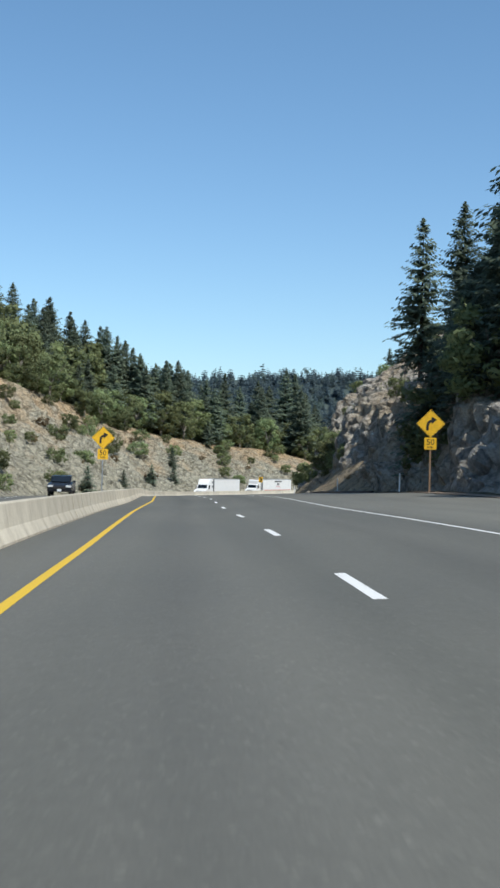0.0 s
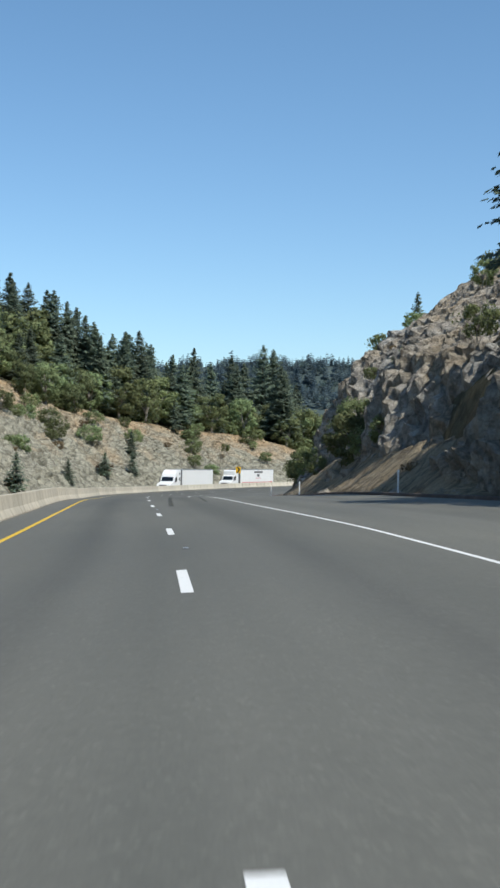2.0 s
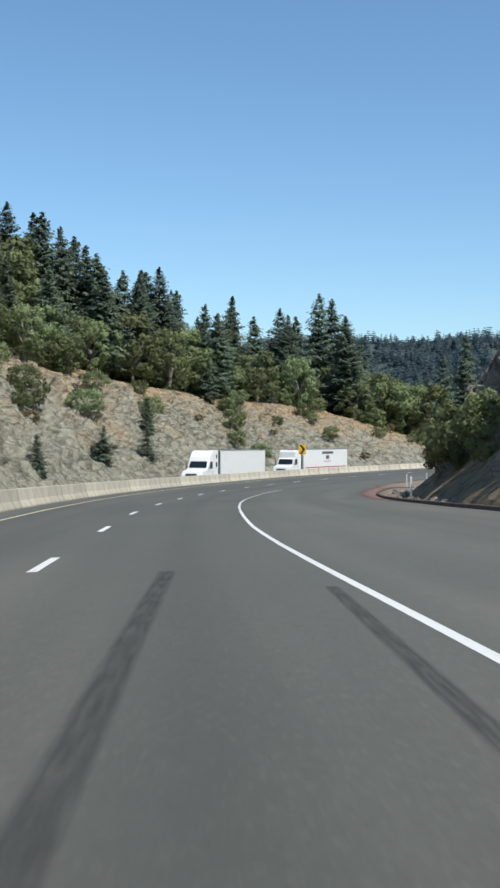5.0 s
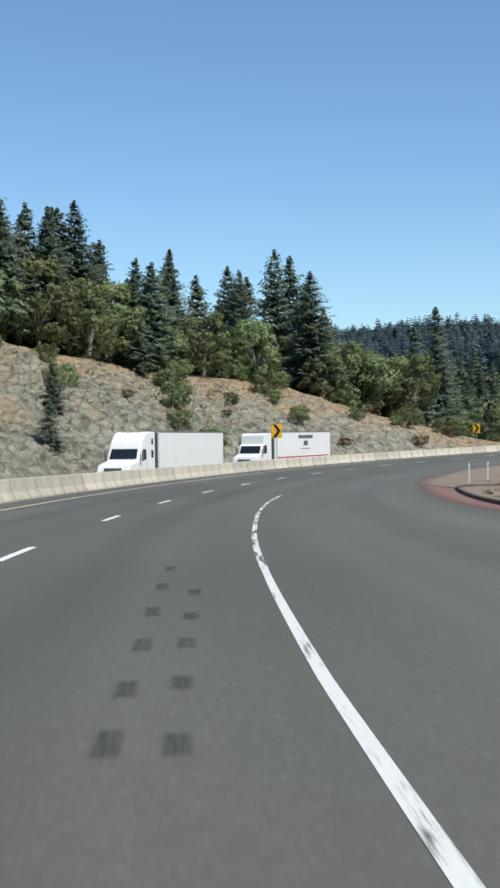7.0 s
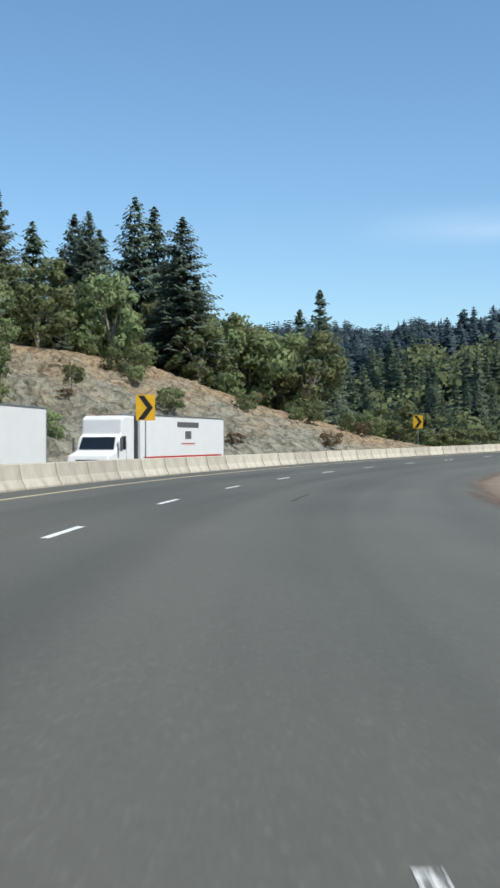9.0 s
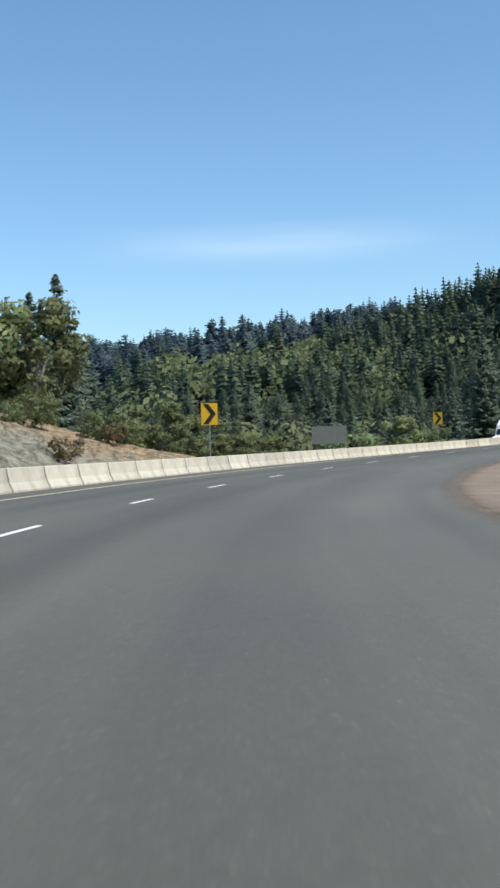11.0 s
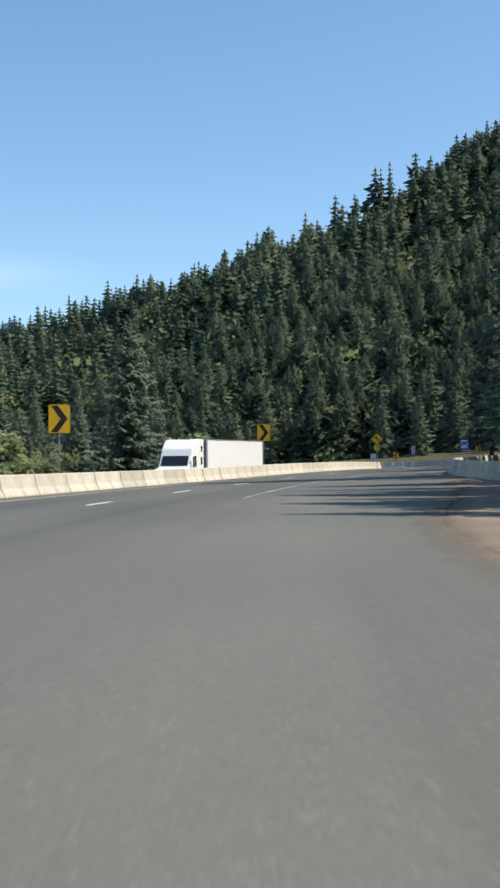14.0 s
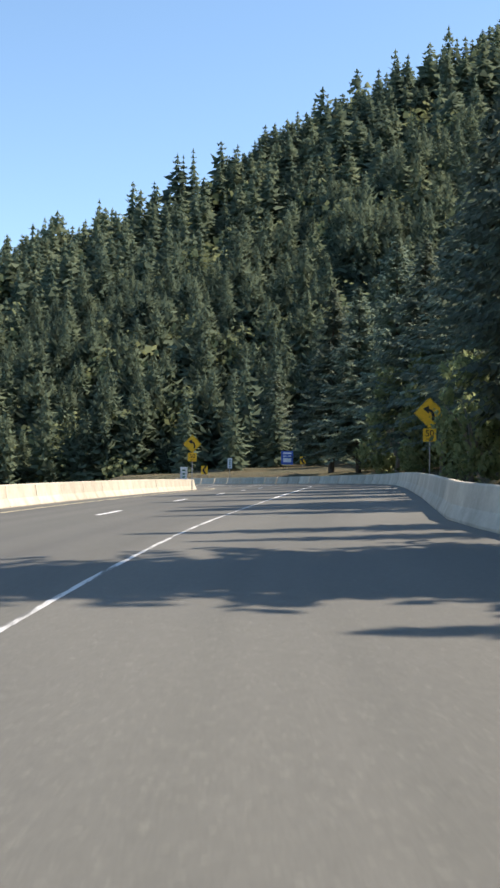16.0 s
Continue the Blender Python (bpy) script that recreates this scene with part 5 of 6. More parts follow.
def conifer(name, seed, height, spread, gap=0.0, bare=0.12, density=1.0):
    """A conifer: tapered trunk, whorls of drooping boughs made of many small sprays."""
    rng = random.Random(seed)
    root = new(name)
    v, f = [], []
    lean = rng.uniform(-0.01, 0.01)
    zs = [0, 0.25, 0.5, 0.75, 0.97]
    trunk_rings(v, f, [(lean * height * z, 0, z * height - (0.4 if z == 0 else 0)) for z in zs], [0.016 * height * (1.02 - z) for z in zs])
    bm_object("trunk", v, f, BARK, root)
    v, f = [], []
    nrm = []
    whorls = int(height * 1.9 * density)
    for w in range(whorls):
        t = w / (whorls - 1)
        z = height * (bare + (1 - bare) * t)
        reach = 1.22 * spread * ((1 - t) ** 0.72) * (0.55 + 0.45 * min(1, t * 5 + 0.3)) + 0.12
        for b in range(rng.randint(8, 11)):
            if rng.random() < gap:
                continue
            a = rng.uniform(0, 2 * math.pi)
            r = reach * rng.uniform(0.5, 1.15)
            droop = rng.uniform(-0.02, 0.52) * (1 - t * 0.9) - 0.40 * t * rng.uniform(0.4, 1)
            ca, sa = math.cos(a), math.sin(a)
            zz = z + rng.uniform(-0.5, 0.5)
            steps = max(3, int(r / 0.42))
            for k in range(steps):
                q = (k + 0.55) / steps
                x, dz = r * q, -droop * r * q ** 1.5 + (0.16 * r * max(0, q - 0.7))
                px, py, pz = x * ca + lean * z, x * sa, zz + dz
                for side in (-1, 1):
                    reach_out = (0.42 + 0.62 * (1 - q)) * min(1.3, 0.42 + r * 0.28) * rng.uniform(0.6, 1.3)
                    fan = a + side * rng.uniform(0.45, 1.15)
                    ux, uy = math.cos(fan), math.sin(fan)
                    wide = rng.uniform(0.13, 0.25)
                    sag = rng.uniform(0.15, 0.85) * reach_out
                    n = len(v)
                    v.append((px - ux * 0.08, py - uy * 0.08, pz + 0.05))
                    v.append((px + ux * reach_out * 0.5 - uy * wide, py + uy * reach_out * 0.5 + ux * wide, pz - sag * 0.3 - rng.uniform(0, 0.14)))
                    v.append((px + ux * reach_out, py + uy * reach_out, pz - sag))
                    v.append((px + ux * reach_out * 0.5 + uy * wide, py + uy * reach_out * 0.5 - ux * wide, pz - sag * 0.3 - rng.uniform(0, 0.14)))
                    f.append((n, n + 1, n + 2, n + 3))
                    out = Vector((ca + 0.4 * ux, sa + 0.4 * uy, 0.45)).normalized()
                    flat_n = (Vector(v[n + 2]) - Vector(v[n])).cross(Vector(v[n + 3]) - Vector(v[n + 1])).normalized()
                    if flat_n.dot(out) < 0:
                        flat_n = -flat_n
                    nrm += [tuple((flat_n + 0.55 * out).normalized())] * 4
    n = len(v)
    v += [(-0.1 + lean * height, 0, height * 0.95), (0.1 + lean * height, 0.05, height * 0.95), (lean * height, 0, height * 1.01)]
    nrm += [(0.0, 0.0, 1.0)] * 3
    f.append((n, n + 1, n + 2))
    bm_object("crown", v, f, FIR, root, nrm)
    return root


def broadleaf(name, seed, height, spread, material, leaves=1500, size=0.34, bark=PALE_BARK, low=0.25):
    """A round-headed tree or shrub: forked limbs and a crown of leaf clumps with gaps."""
    rng = random.Random(seed)
    root = new(name)
    v, f = [], []
    tips = []
    trunk_rings(v, f, [(0, 0, -0.3), (0.05 * height * rng.uniform(-1, 1), 0, height * 0.35)], [0.03 * height, 0.02 * height], 6)
    for b in range(7):
        a, r = b * 2.4 + rng.uniform(-0.3, 0.3), spread * rng.uniform(0.35, 0.75)
        z = height * rng.uniform(0.5, 0.9)
        e = (r * math.cos(a), r * math.sin(a), z)
        trunk_rings(v, f, [(0, 0, height * 0.26), (e[0] * 0.45, e[1] * 0.45, height * 0.30 + (z - height * 0.30) * 0.6), e], [0.016 * height, 0.011 * height, 0.004 * height], 5)
        tips.append(e)
    bm_object("trunk", v, f, bark, root)
    v, f, nrm = [], [], []
    clumps = []
    leaves, size = int(leaves * 2.6), size * 0.64
    for b in range(38):
        a = rng.uniform(0, 2 * math.pi)
        h = low + (0.97 - low) * rng.random() ** 0.8
        shape = math.sqrt(max(0.05, 1 - (abs(h - 0.55) / 0.52) ** 2))
        r = spread * shape * rng.uniform(0.45, 1.0)
        clumps.append((r * math.cos(a), r * math.sin(a), h * height, rng.uniform(0.16, 0.34) * spread))
    for k in range(leaves):
        cx, cy, cz, cr = rng.choice(clumps)
        d = Vector((rng.gauss(0, 1), rng.gauss(0, 1), rng.gauss(0, 0.8))).normalized() * cr * rng.uniform(0.55, 1.05)
        p = Vector((cx, cy, cz)) + d
        if p.z < 0.02:
            continue
        up = (d.normalized() + Vector((rng.gauss(0, 0.5), rng.gauss(0, 0.5), rng.gauss(0, 0.5)))).normalized()
        x = up.orthogonal().normalized()
        y = up.cross(x)
        an = rng.uniform(0, 6.28)
        x, y = x * math.cos(an) + y * math.sin(an), y * math.cos(an) - x * math.sin(an)
        sz = size * rng.uniform(0.6, 1.4)
        n = len(v)
        for q in (p - x * sz, p - y * sz * 0.55, p + x * sz + up * sz * -0.2, p + y * sz * 0.55):
            v.append(tuple(q))
        f.append((n, n + 1, n + 2, n + 3))
        out = (d.normalized() + 0.5 * Vector((p.x, p.y, p.z - 0.5 * height)).normalized() + 0.45 * up).normalized()
        nrm += [tuple(out)] * 4
    bm_object("crown", v, f, material, root, nrm)
    return root


def forest(name, places, label, seed, fir, leaf, share, tall, fine=False):
    """Far woods as one object: conifers with ragged whorls, some round broadleaf crowns."""
    rng = random.Random(seed)
    v, f, mats, uv, nrm = [], [], [], [], []

    def spray(pts, tone, mat, out):
        n = len(v)
        v.extend(pts)
        uv.extend([(tone, 0.0)] * len(pts))
        nrm.extend([out] * len(pts))
        f.append(tuple(range(n, n + len(pts))))
        mats.append(mat)

    for p in places:
        patch = noise.noise(p * 0.02) * 0.25
        s = rng.uniform(0.5, 1.0) + (rng.uniform(0, 0.35) if rng.random() < 0.3 else 0)
        h, r = tall * s, tall * 0.28 * s ** 0.7 * rng.uniform(0.8, 1.25)
        tone = min(1, max(0, rng.gauss(0.38, 0.17) + patch))
        away = (p.x - 110) ** 2 + (p.y - 400) ** 2
        if rng.random() < share(p):
            h *= rng.uniform(0.5, 0.75)
            r *= 1.5
            lobes = [(rng.uniform(-0.55, 0.55) * r, rng.uniform(-0.55, 0.55) * r, h * rng.uniform(0.35, 0.85), r * rng.uniform(0.35, 0.65)) for _ in range(8)]
            close = fine and away < 330 ** 2
            for k in range(300 if close else 80):
                lx, ly, lz, lr = rng.choice(lobes)
                d = Vector((rng.gauss(0, 1), rng.gauss(0, 1), rng.gauss(0.25, 1))).normalized()
                c = p + Vector((lx, ly, lz)) + d * lr * rng.uniform(0.7, 1.05)
                x = (d + Vector((rng.gauss(0, 0.4), rng.gauss(0, 0.4), rng.gauss(0, 0.3)))).orthogonal().normalized() * lr * (rng.uniform(0.09, 0.19) if close else rng.uniform(0.2, 0.36))
                y = d.cross(x) * rng.uniform(0.5, 1.0)
                out = (d + 0.6 * Vector((lx, ly, lz - 0.55 * h)) / r).normalized()
                spray([tuple(c - x), tuple(c - y), tuple(c + x), tuple(c + y)], tone, 1, tuple(out))
            continue
        if not fine:
            r *= 1.35
        near = fine and away < 300 ** 2 or tall < 17
        tiers, boughs = ((30, 9) if tall > 17 else (18, 7)) if near else (13, 6) if fine else (13, 6) if p.y < 1150 and p.x < 420 else (7, 6)
        lean = rng.uniform(-0.02, 0.02) * h
        blunt = rng.uniform(0.5, 0.8)
        slim = rng.uniform(0.75, 1.1)
        half = 1.15 * math.pi / boughs
        for w in range(tiers):
            t = w / tiers
            z = h * (0.04 + 0.94 * t)
            rr = (slim * r * (1 - t) ** blunt * (0.75 + 0.25 * min(1, t * 5)) + 0.12) * rng.uniform(0.8, 1.12)
            a0 = rng.uniform(0, 6.28)
            cx, cy = p.x + lean * t, p.y + lean * t * 0.5
            for k in range(boughs):
                a = a0 + k * 6.283 / boughs + rng.uniform(-0.35, 0.35)
                q = rr * rng.uniform(0.55, 1.2)
                wd = half * (rng.uniform(0.35, 0.75) if near else rng.uniform(0.7, 1.1))
                lift = h * (rng.uniform(0.012, 0.045) if near else rng.uniform(0.03, 0.08))
                dr = rng.uniform(0.0, 0.42) - 0.45 * t
                ri = rng.uniform(0.1, 0.4) * q if near else 0.0
                ca, sa = math.cos(a), math.sin(a)
                out = Vector((ca + rng.gauss(0, 0.18), sa + rng.gauss(0, 0.18), (0.32 if fine else 0.75) + rng.gauss(0, 0.18))).normalized()
                spray([(cx + ri * ca, cy + ri * sa, p.z + z + lift), (cx + q * 0.7 * math.cos(a - wd), cy + q * 0.7 * math.sin(a - wd), p.z + z - rng.uniform(0.02, 0.25) * q), (cx + q * 1.1 * ca, cy + q * 1.1 * sa, p.z + z - dr * q), (cx + q * 0.7 * math.cos(a + wd), cy + q * 0.7 * math.sin(a + wd), p.z + z - rng.uniform(0.02, 0.25) * q)], tone, 0, tuple(out))
    ob = link(name, v, f, [fir, leaf], uv=uv)
    ob.data.polygons.foreach_set("material_index", mats)
    soft_normals(ob.data, nrm)
    tagged(ob, label, "forest", kind="stuff")


def scatter(rows, count, seed, t0, t1):
    rng = random.Random(seed)
    outp = []
    n, m = len(rows), len(rows[0])
    for _ in range(count):
        i, k = rng.uniform(0, n - 1.01), rng.uniform(t0, t1) * (m - 4)
        a, b = int(i), min(int(k), m - 2)
        p = rows[a][b].lerp(rows[a + 1][b], i - a).lerp(rows[a][b + 1].lerp(rows[a + 1][b + 1], i - a), k - b)
        outp.append(p)
    return outp


SLOPE = scatter(MOUNTAIN, 4700, 3, 0.0, 1.06)
def broadleaf_share(p):
    """Pale broadleaf woods stand in a belt half-way up the far end of the slope; elsewhere conifers rule."""
    if p.y > 690:
        belt = 26 + 14 * noise.noise(p * 0.006)
        return 0.85 if belt < p.z < belt + 18 and noise.noise(p * 0.011) > 0.0 else 0.10
    return 0.07


forest("hillside_forest", [p for p in SLOPE if p.y < 920], "dense dark green fir forest with paler broadleaf trees on a steep hillside", 5, WOODS_FIR, WOODS_LEAF, broadleaf_share, 22.3, True)
# everything beyond y = 920 wears the colours with haze painted in
forest("ridge_forest", [p for p in SLOPE if p.y >= 920] + scatter(RIDGE, 4600, 8, 0.4, 1.05), "distant conifer forest covering the ridge, haze put into its blue-green colour", 6, HAZED_FIR, HAZED_LEAF, lambda p: 0.12, 20.0)


def locate(x, y):
    i = int(np.argmin((CURVE[:, 0] - x) ** 2 + (CURVE[:, 1] - y) ** 2))
    p, d = road_frame(float(i))
    e = np.array([x, y]) - p[:2]
    return i + float(e @ d[:2]), float(d[1] * e[0] - d[0] * e[1])


rng = random.Random(19)
woods = []
for _ in range(800):
    s, d = rng.uniform(110, 395), rng.uniform(56, 190)
    woods.append(ground_at(s, -d))
for _ in range(260):
    woods.append(ground_at(rng.uniform(400, 600), -rng.uniform(45, 200)))
for _ in range(200):
    woods.append(ground_at(rng.uniform(420, 604), rng.uniform(26, 105)))
for _ in range(120):
    woods.append(ground_at(rng.uniform(20, 190), rng.uniform(48, 100)))
forest("roadside_woods", woods, "mixed fir and oak woods behind the roadside trees", 9, WOODS_FIR, WOODS_LEAF, lambda p: 0.4 if 40 < p.x < 160 and p.y > 395 + 0.7 * (p.x - 90) else 0.1 if p.x > 90 else 0.45, 16.0, True)

TALL = [20.0, 24.0, 16.0, 26.0, 11.0]
FIRS = [conifer("fir_tree", 11, 20.0, 4.6), conifer("fir_tree", 12, 24.0, 4.4, 0.25, 0.2), conifer("fir_tree", 13, 16.0, 4.2), conifer("fir_tree", 14, 26.0, 5.6, 0.1), conifer("fir_tree", 15, 11.0, 2.6, 0.0, 0.05)]
OAKS = [broadleaf("oak_tree", 21, 9.0, 4.2, OAK, 1100, 0.46, low=0.04), broadleaf("oak_tree", 22, 7.5, 4.6, OAK, 1050, 0.45, low=0.03), broadleaf("madrone_tree", 23, 11.0, 4.4, BRUSH, 1150, 0.47, low=0.05), broadleaf("oak_tree", 24, 6.0, 3.6, BRUSH, 950, 0.37, low=0.02)]
OAK_TALL = [9.0, 7.5, 11.0, 6.0]
SHRUBS = [broadleaf("shrub", 31, 2.2, 1.5, BRUSH, 700, 0.16, low=0.08), broadleaf("shrub", 32, 1.6, 1.6, OAK, 700, 0.15, low=0.05), broadleaf("dry_shrub", 33, 1.0, 0.9, DRY, 350, 0.12, low=0.05)]
LABELS = {"fir_tree": ("dark green fir tree growing on the slope", "tree"), "oak_tree": ("round green oak tree on the hillside", "tree"), "madrone_tree": ("pale green broadleaf tree on the hillside", "tree"), "shrub": ("green shrub rooted in the rocky slope", "shrub"), "dry_shrub": ("small dry brown bush among rocks", "shrub")}
USED = set()


def plant(kind, at, scale=1.0, turn=0.0, squash=1.0):
    m = Matrix.Translation(at) @ Matrix.Rotation(turn, 4, "Z") @ Matrix.Diagonal((scale * squash, scale * squash, scale, 1))
    if kind.name not in USED:
        USED.add(kind.name)
        kind["at_rest"] = 1
        ob = kind
        kind.matrix_basis = m
    else:
        ob = copy_thing(kind, m)
        ob.matrix_basis = m
    word = kind.name.split(".")[0]
    tagged(ob, LABELS[word][0], LABELS[word][1], word.replace("_", " ") + "s")
    return ob


def plant_top(kind, x, y, top, squash=1.0):
    """A fir at x, y whose tip is at the height top."""
    g = ground_at(*locate(x, y))
    g.z -= 0.3
    plant(FIRS[kind], g, max(0.3, (top - g.z) / TALL[kind]), x + y, squash)


# the firs that stand out on the skyline
for kind, x, y, top in ((0, -23.6, 335.6, 29.0), (2, -18.9, 361.0, 28.2), (0, -13.5, 367, 26.5), (1, -8.3, 373.7, 28.8), (2, -3.5, 380, 25.0), (3, 2.2, 388.3, 27.8), (2, 5.5, 392, 26.0), (3, 10.8, 395.5, 31.8), (3, 13.8, 397.5, 30.8), (0, 17.5, 401, 25.0), (2, 21, 404, 21.0), (1, 60.3, 490.6, 30.3), (0, 56, 470, 22.0), (1, 48, 455, 22.0), (4, 40, 430, 14.0), (0, -30, 330, 29.5), (3, -36, 328, 31.5), (2, -41, 325, 33.0), (0, -47.7, 320.9, 36.2), (3, -52.6, 315.4, 41.0), (0, -56, 312, 42.0), (3, -60, 306, 45.0), (2, -64, 300, 46.0), (3, -68, 296, 49.0), (0, -55, 300, 39.0), (2, -50, 305, 34.0), (1, -72, 290, 50.0), (3, -45, 312, 33.0), (3, -35.3, 320.4, 33.9), (0, -31.3, 321, 31.0), (2, -38.2, 318.6, 35.7), (3, -43.7, 317.7, 37.5), (2, -47, 316, 39.0), (0, -52, 312, 42.5), (2, -34, 326, 33.0), (2, -29, 318, 29.0), (0, -40, 322, 36.5), (2, -25.5, 323, 27.0), (0, -22.4, 322, 26.5)):
    plant_top(kind, x, y, top)
# woods along the top of the cut: round trees first, firs behind
for k in range(250):
    s = rng.uniform(45, 398)
    d = 19 + cut_width(s) + rng.uniform(-3.5, 26)
    if s > 366:
        d += 5
    plant(rng.choice(OAKS), ground_at(s, -d), rng.uniform(0.55, 1.05) * (0.8 if s > 370 else 1.0), rng.uniform(0, 6.28), rng.uniform(0.9, 1.25))
for k in range(110):
    s = rng.uniform(110, 345)
    d = 19 + cut_width(s) + rng.uniform(12, 48)
    plant(OAKS[rng.choice((0, 1, 2, 2))], ground_at(s, -d), rng.uniform(0.95, 1.45), rng.uniform(0, 6.28), rng.uniform(0.9, 1.2))
for k in range(125):
    s = rng.uniform(40, 385) if k < 105 else rng.uniform(170, 265)
    d = 19 + cut_width(s) + rng.uniform(7, 50)
    i = rng.choice((0, 0, 1, 2, 2, 3, 4))
    plant(FIRS[i], ground_at(s, -d), rng.uniform(0.58, 0.95) + (0.16 if 150 < s < 262 else 0.0), rng.uniform(0, 6.28), rng.uniform(0.9, 1.2))
for k in range(95):
    s = rng.uniform(235, 392)
    d = 19 + cut_width(s) + rng.uniform(0, 34)
    if rng.random() < 0.6:
        plant(rng.choice(OAKS), ground_at(s, -d), rng.uniform(0.7, 1.15) * (0.8 if s > 370 else 1.0), rng.uniform(0, 6.28), rng.uniform(0.9, 1.3))
    else:
        plant(FIRS[rng.choice((0, 2, 3))], ground_at(s, -d), rng.uniform(0.45, 0.85), rng.uniform(0, 6.28), rng.uniform(1.0, 1.3))
# tall broadleaf trees where the cut runs out, before the valley
for x, y, kind, top in ((33, 377, 2, 10.6), (29, 378, 0, 10.6), (25, 378, 1, 10.4), (21, 379, 2, 13.0), (30, 384, 2, 11.2), (24, 384, 0, 12.2), (17, 380, 0, 13.2), (13, 377, 2, 14.2)):
    g = ground_at(*locate(x, y))
    plant(OAKS[kind], g, (top - g.z) / OAK_TALL[kind], x, 1.05)
# shrubs and young firs on the rock cut
for x, y, z, kind, sc in ((-11.6, 331.6, 0, 4, 0.62), (-0.9, 347.1, 0, 4, 0.42), (-16.6, 270.1, 0, 4, 0.40), (-20.6, 258.2, 0, 4, 0.36), (-18.0, 285.1, 0, 4, 0.42), (-24, 235, 0, 4, 0.35), (-27, 205, 0, 4, 0.45), (-26, 180, 0, 4, 0.3)):
    plant(FIRS[kind], ground_at(*locate(x, y)), sc, x, 1.3)
for k in range(120):
    s = rng.uniform(50, 388)
    d = 20.5 + cut_width(s) * rng.random()
    plant(rng.choice(SHRUBS), ground_at(s, -d), rng.uniform(0.7, 1.7), rng.uniform(0, 6.28))
# the firs and bushes on the bluff
for kind, x, y, top in ((1, 14.8, 108, 23.2), (3, 17.5, 102, 23.5), (0, 19.5, 99, 22.5), (3, 22.0, 98, 20.5), (0, 19.0, 92, 20.0), (2, 16.5, 96, 17.0), (3, 25.0, 104, 21.5), (0, 24.0, 92, 18.5), (2, 15.5, 90, 14.0), (3, 21.0, 86, 17.5), (0, 27, 110, 20.5), (2, 18.0, 84, 14.5), (1, 24, 80, 22.0), (4, 20.3, 181.6, 19.0), (3, 30, 118, 28.0)):
    plant_top(kind, x, y, top)
for s, lat, kind, sc in ((170, 27, 3, 0.3), (167.5, 16.4, 3, 0.6), (171, 17.2, 1, 0.42), (164, 16.6, 3, 0.36), (175, 17.6, 3, 0.4), (159, 17.0, 3, 0.28), (205, 16.4, 3, 0.5), (212, 16.2, 1, 0.42), (219, 16.2, 3, 0.58), (226, 16.6, 3, 0.5), (233, 16.8, 1, 0.4), (240, 17.0, 3, 0.45)):
    plant(OAKS[kind], ground_at(s, lat) + Vector((0, 0, 0.5)), sc * 1.15, s)
for k in range(46):
    s = rng.uniform(70, 246)
    plant(rng.choice(SHRUBS), ground_at(s, bluff_toe(s) + rng.uniform(0.6, 20)), rng.uniform(0.5, 1.2), rng.uniform(0, 6.28))
for k in range(30):
    s, lat = rng.uniform(66, 114), rng.uniform(16.2, 27)
    if abs(s + lat - 109) < 4.5:
        continue
    plant(FIRS[rng.choice((0, 2, 2, 3))], ground_at(s, lat) - Vector((0, 0, 0.4)), rng.uniform(0.42, 0.7), rng.uniform(0, 6.28), rng.uniform(1.0, 1.3))
for k in range(16):
    s, lat = rng.uniform(98, 117), rng.uniform(15.6, 22)
    plant(FIRS[rng.choice((0, 2, 2, 4))] if k % 3 else OAKS[2], ground_at(s, lat) - Vector((0, 0, 0.4)), rng.uniform(0.42, 0.65), rng.uniform(0, 6.28), rng.uniform(1.0, 1.3))
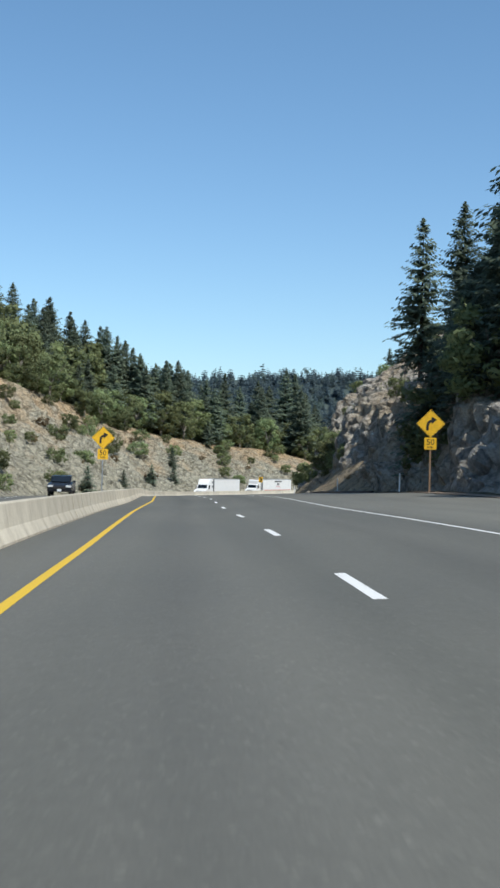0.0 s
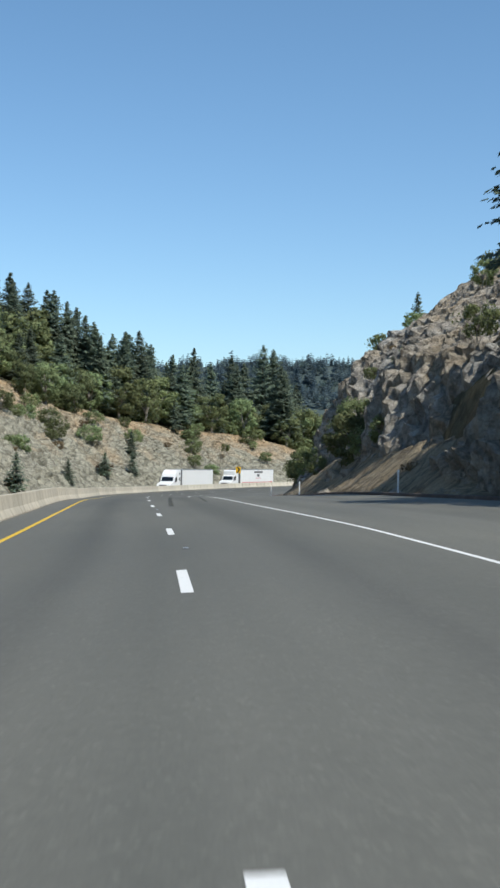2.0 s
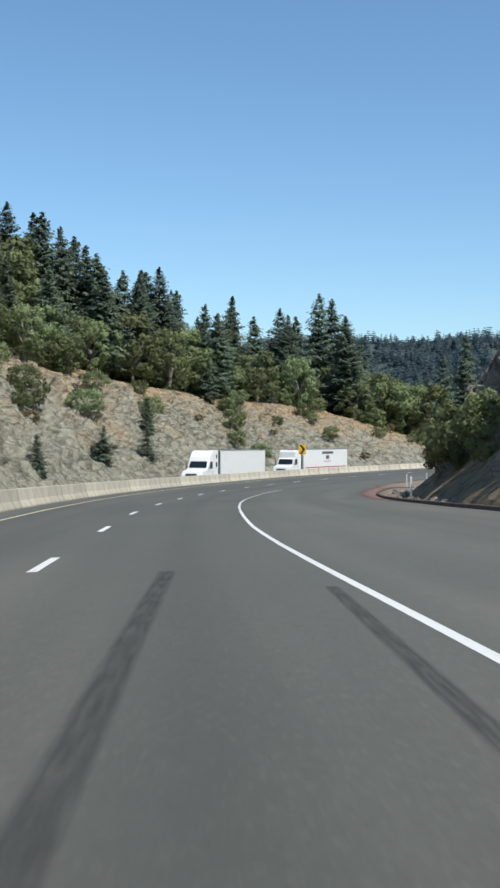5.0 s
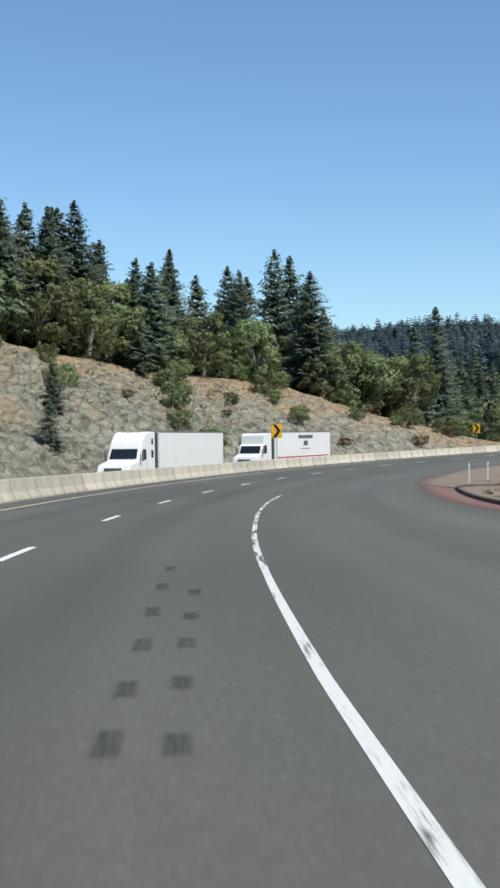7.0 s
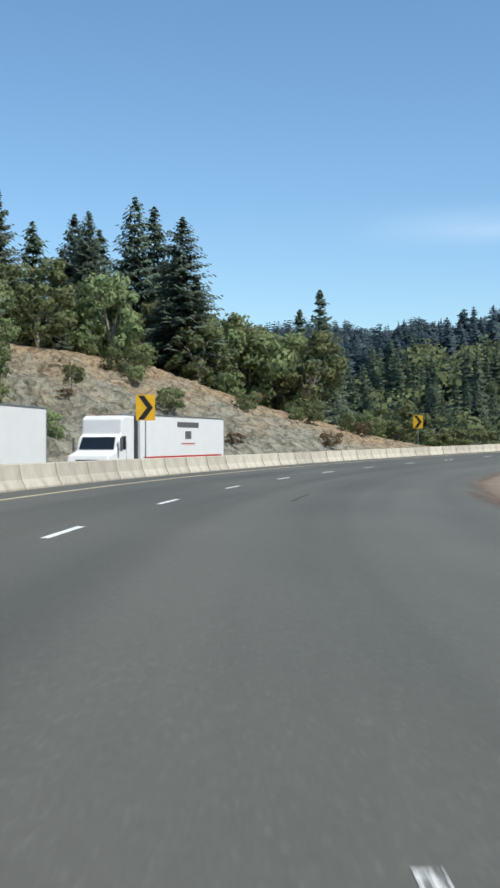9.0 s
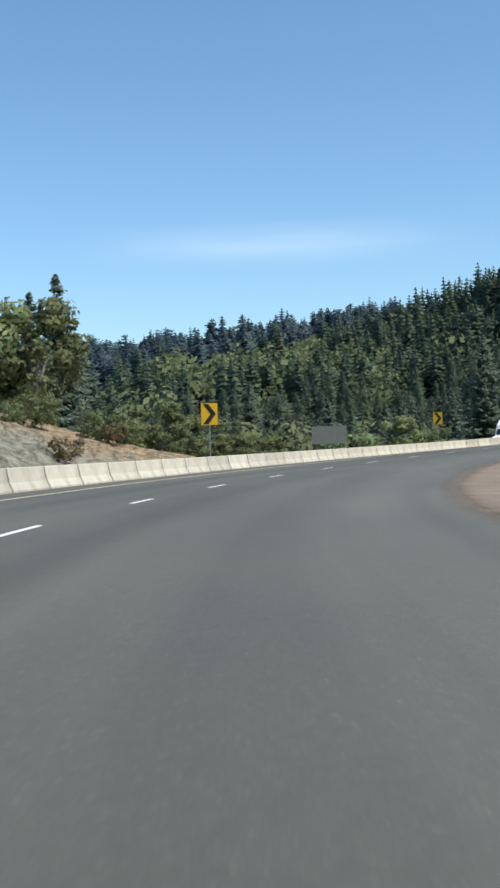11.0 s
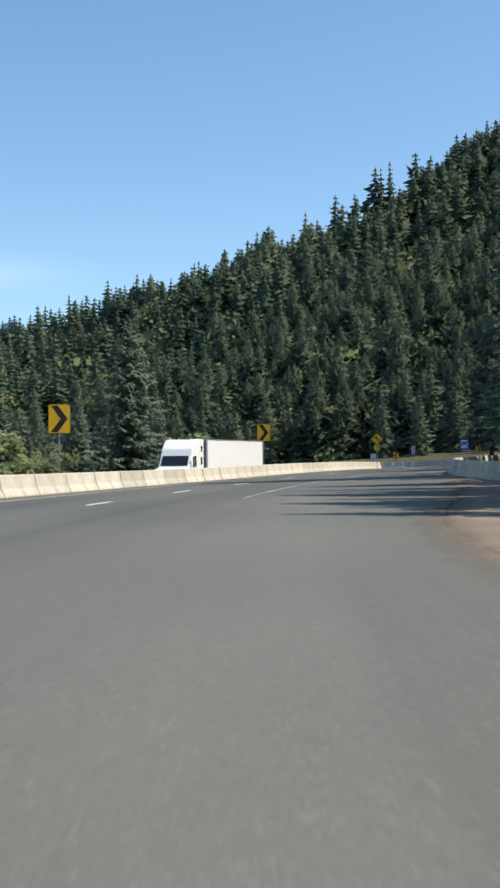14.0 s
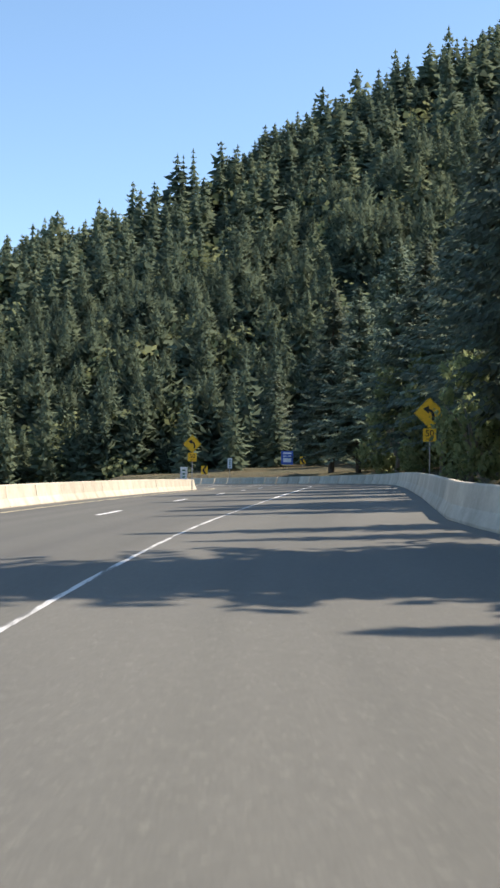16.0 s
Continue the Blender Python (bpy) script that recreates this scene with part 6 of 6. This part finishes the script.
# tall trees along the shoulder past the bend, which shade the road
for s, lat, top, wide in ((387.2, 16.0, 12.6, 0.5), (390.7, 16.0, 11.0, 0.4), (393.2, 16.0, 12.9, 0.8), (396.2, 16.0, 11.8, 0.42), (400.3, 16.0, 13.8, 0.78), (402.8, 16.0, 14.2, 0.35), (405.3, 16.0, 14.4, 0.42), (410.8, 16.0, 13.8, 0.72), (419.8, 16.0, 11.4, 0.45), (425.3, 16.0, 24.0, 0.9), (431.5, 16.0, 14.0, 0.38), (434.5, 16.0, 15.7, 0.45), (443.0, 15.5, 16.0, 0.45), (449.5, 15.0, 16.0, 0.6), (456.0, 15.5, 19.0, 0.6), (462.0, 15.5, 17.0, 0.7), (468.0, 15.0, 22.0, 0.8), (478, 15.5, 20, 0.9), (488, 15.0, 22, 0.9), (496, 15, 21, 1.0), (505, 15, 19, 1.0), (516, 15, 20, 1.0), (528, 16, 23, 1.0), (540, 16, 20, 1.0), (552, 18, 22, 1.0), (580, 42, 20, 1.0)):
    kind = 1 if wide < 0.75 else 3 if top > 18 else 2
    plant(FIRS[kind], ground_at(s, lat), top / TALL[kind], s * 1.7, wide / (top / TALL[kind]) ** 0.5)
for k in range(14):
    plant(OAKS[3] if k % 2 else OAKS[1], ground_at(390 + 3.2 * k, 15.2 + rng.uniform(-0.5, 1.5)), rng.uniform(0.5, 0.75), k)
for k in range(60):
    s, lat = rng.uniform(432, 602), rng.uniform(21, 60)
    if s > 540 and lat < 42:
        continue
    plant(FIRS[rng.choice((0, 1, 2, 3))], ground_at(s, lat), rng.uniform(0.7, 1.05), rng.uniform(0, 6.28))
for k in range(46):
    s, lat = rng.uniform(445, 602), rng.uniform(12.8, 34)
    if s > 540 or lat < 19:
        continue
    plant(rng.choice(OAKS), ground_at(s, lat), rng.uniform(0.5, 0.9), rng.uniform(0, 6.28))
# undergrowth behind the shoulder barrier
for k in range(36):
    s, lat = rng.uniform(470, 540), rng.uniform(14, 27)
    plant(OAKS[2], ground_at(s, lat) - Vector((0, 0, 0.4)), rng.uniform(0.25, 0.45), rng.uniform(0, 6.28), 1.2)
# sunlit broadleaf trees standing out before the dark firs
for x, y, top in ((169, 421, 9.0), (158, 409, 9.8), (128.5, 388.5, 4.6)):
    g = ground_at(*locate(x, y))
    plant(OAKS[2], g - Vector((0, 0, 0.3)), max(0.3, (top - g.z) / OAK_TALL[2]), x, 0.8)
# round bushes below the far lanes, over the valley
for k in range(34):
    s, d = 402 + k * 5.6 + rng.uniform(-2, 2), rng.uniform(22, 34)
    if s < 455:
        d = max(d, 37.0)
    if 432 < s < 452:
        continue
    plant(OAKS[rng.choice((1, 2, 3, 3))], ground_at(s, -d) - Vector((0, 0, 0.4)), rng.uniform(0.5, 0.85), rng.uniform(0, 6.28), 1.25)
for k in range(18):
    plant(FIRS[rng.choice((0, 2, 3))], ground_at(rng.uniform(455, 600), -rng.uniform(32, 70)), rng.uniform(0.5, 0.85), rng.uniform(0, 6.28))
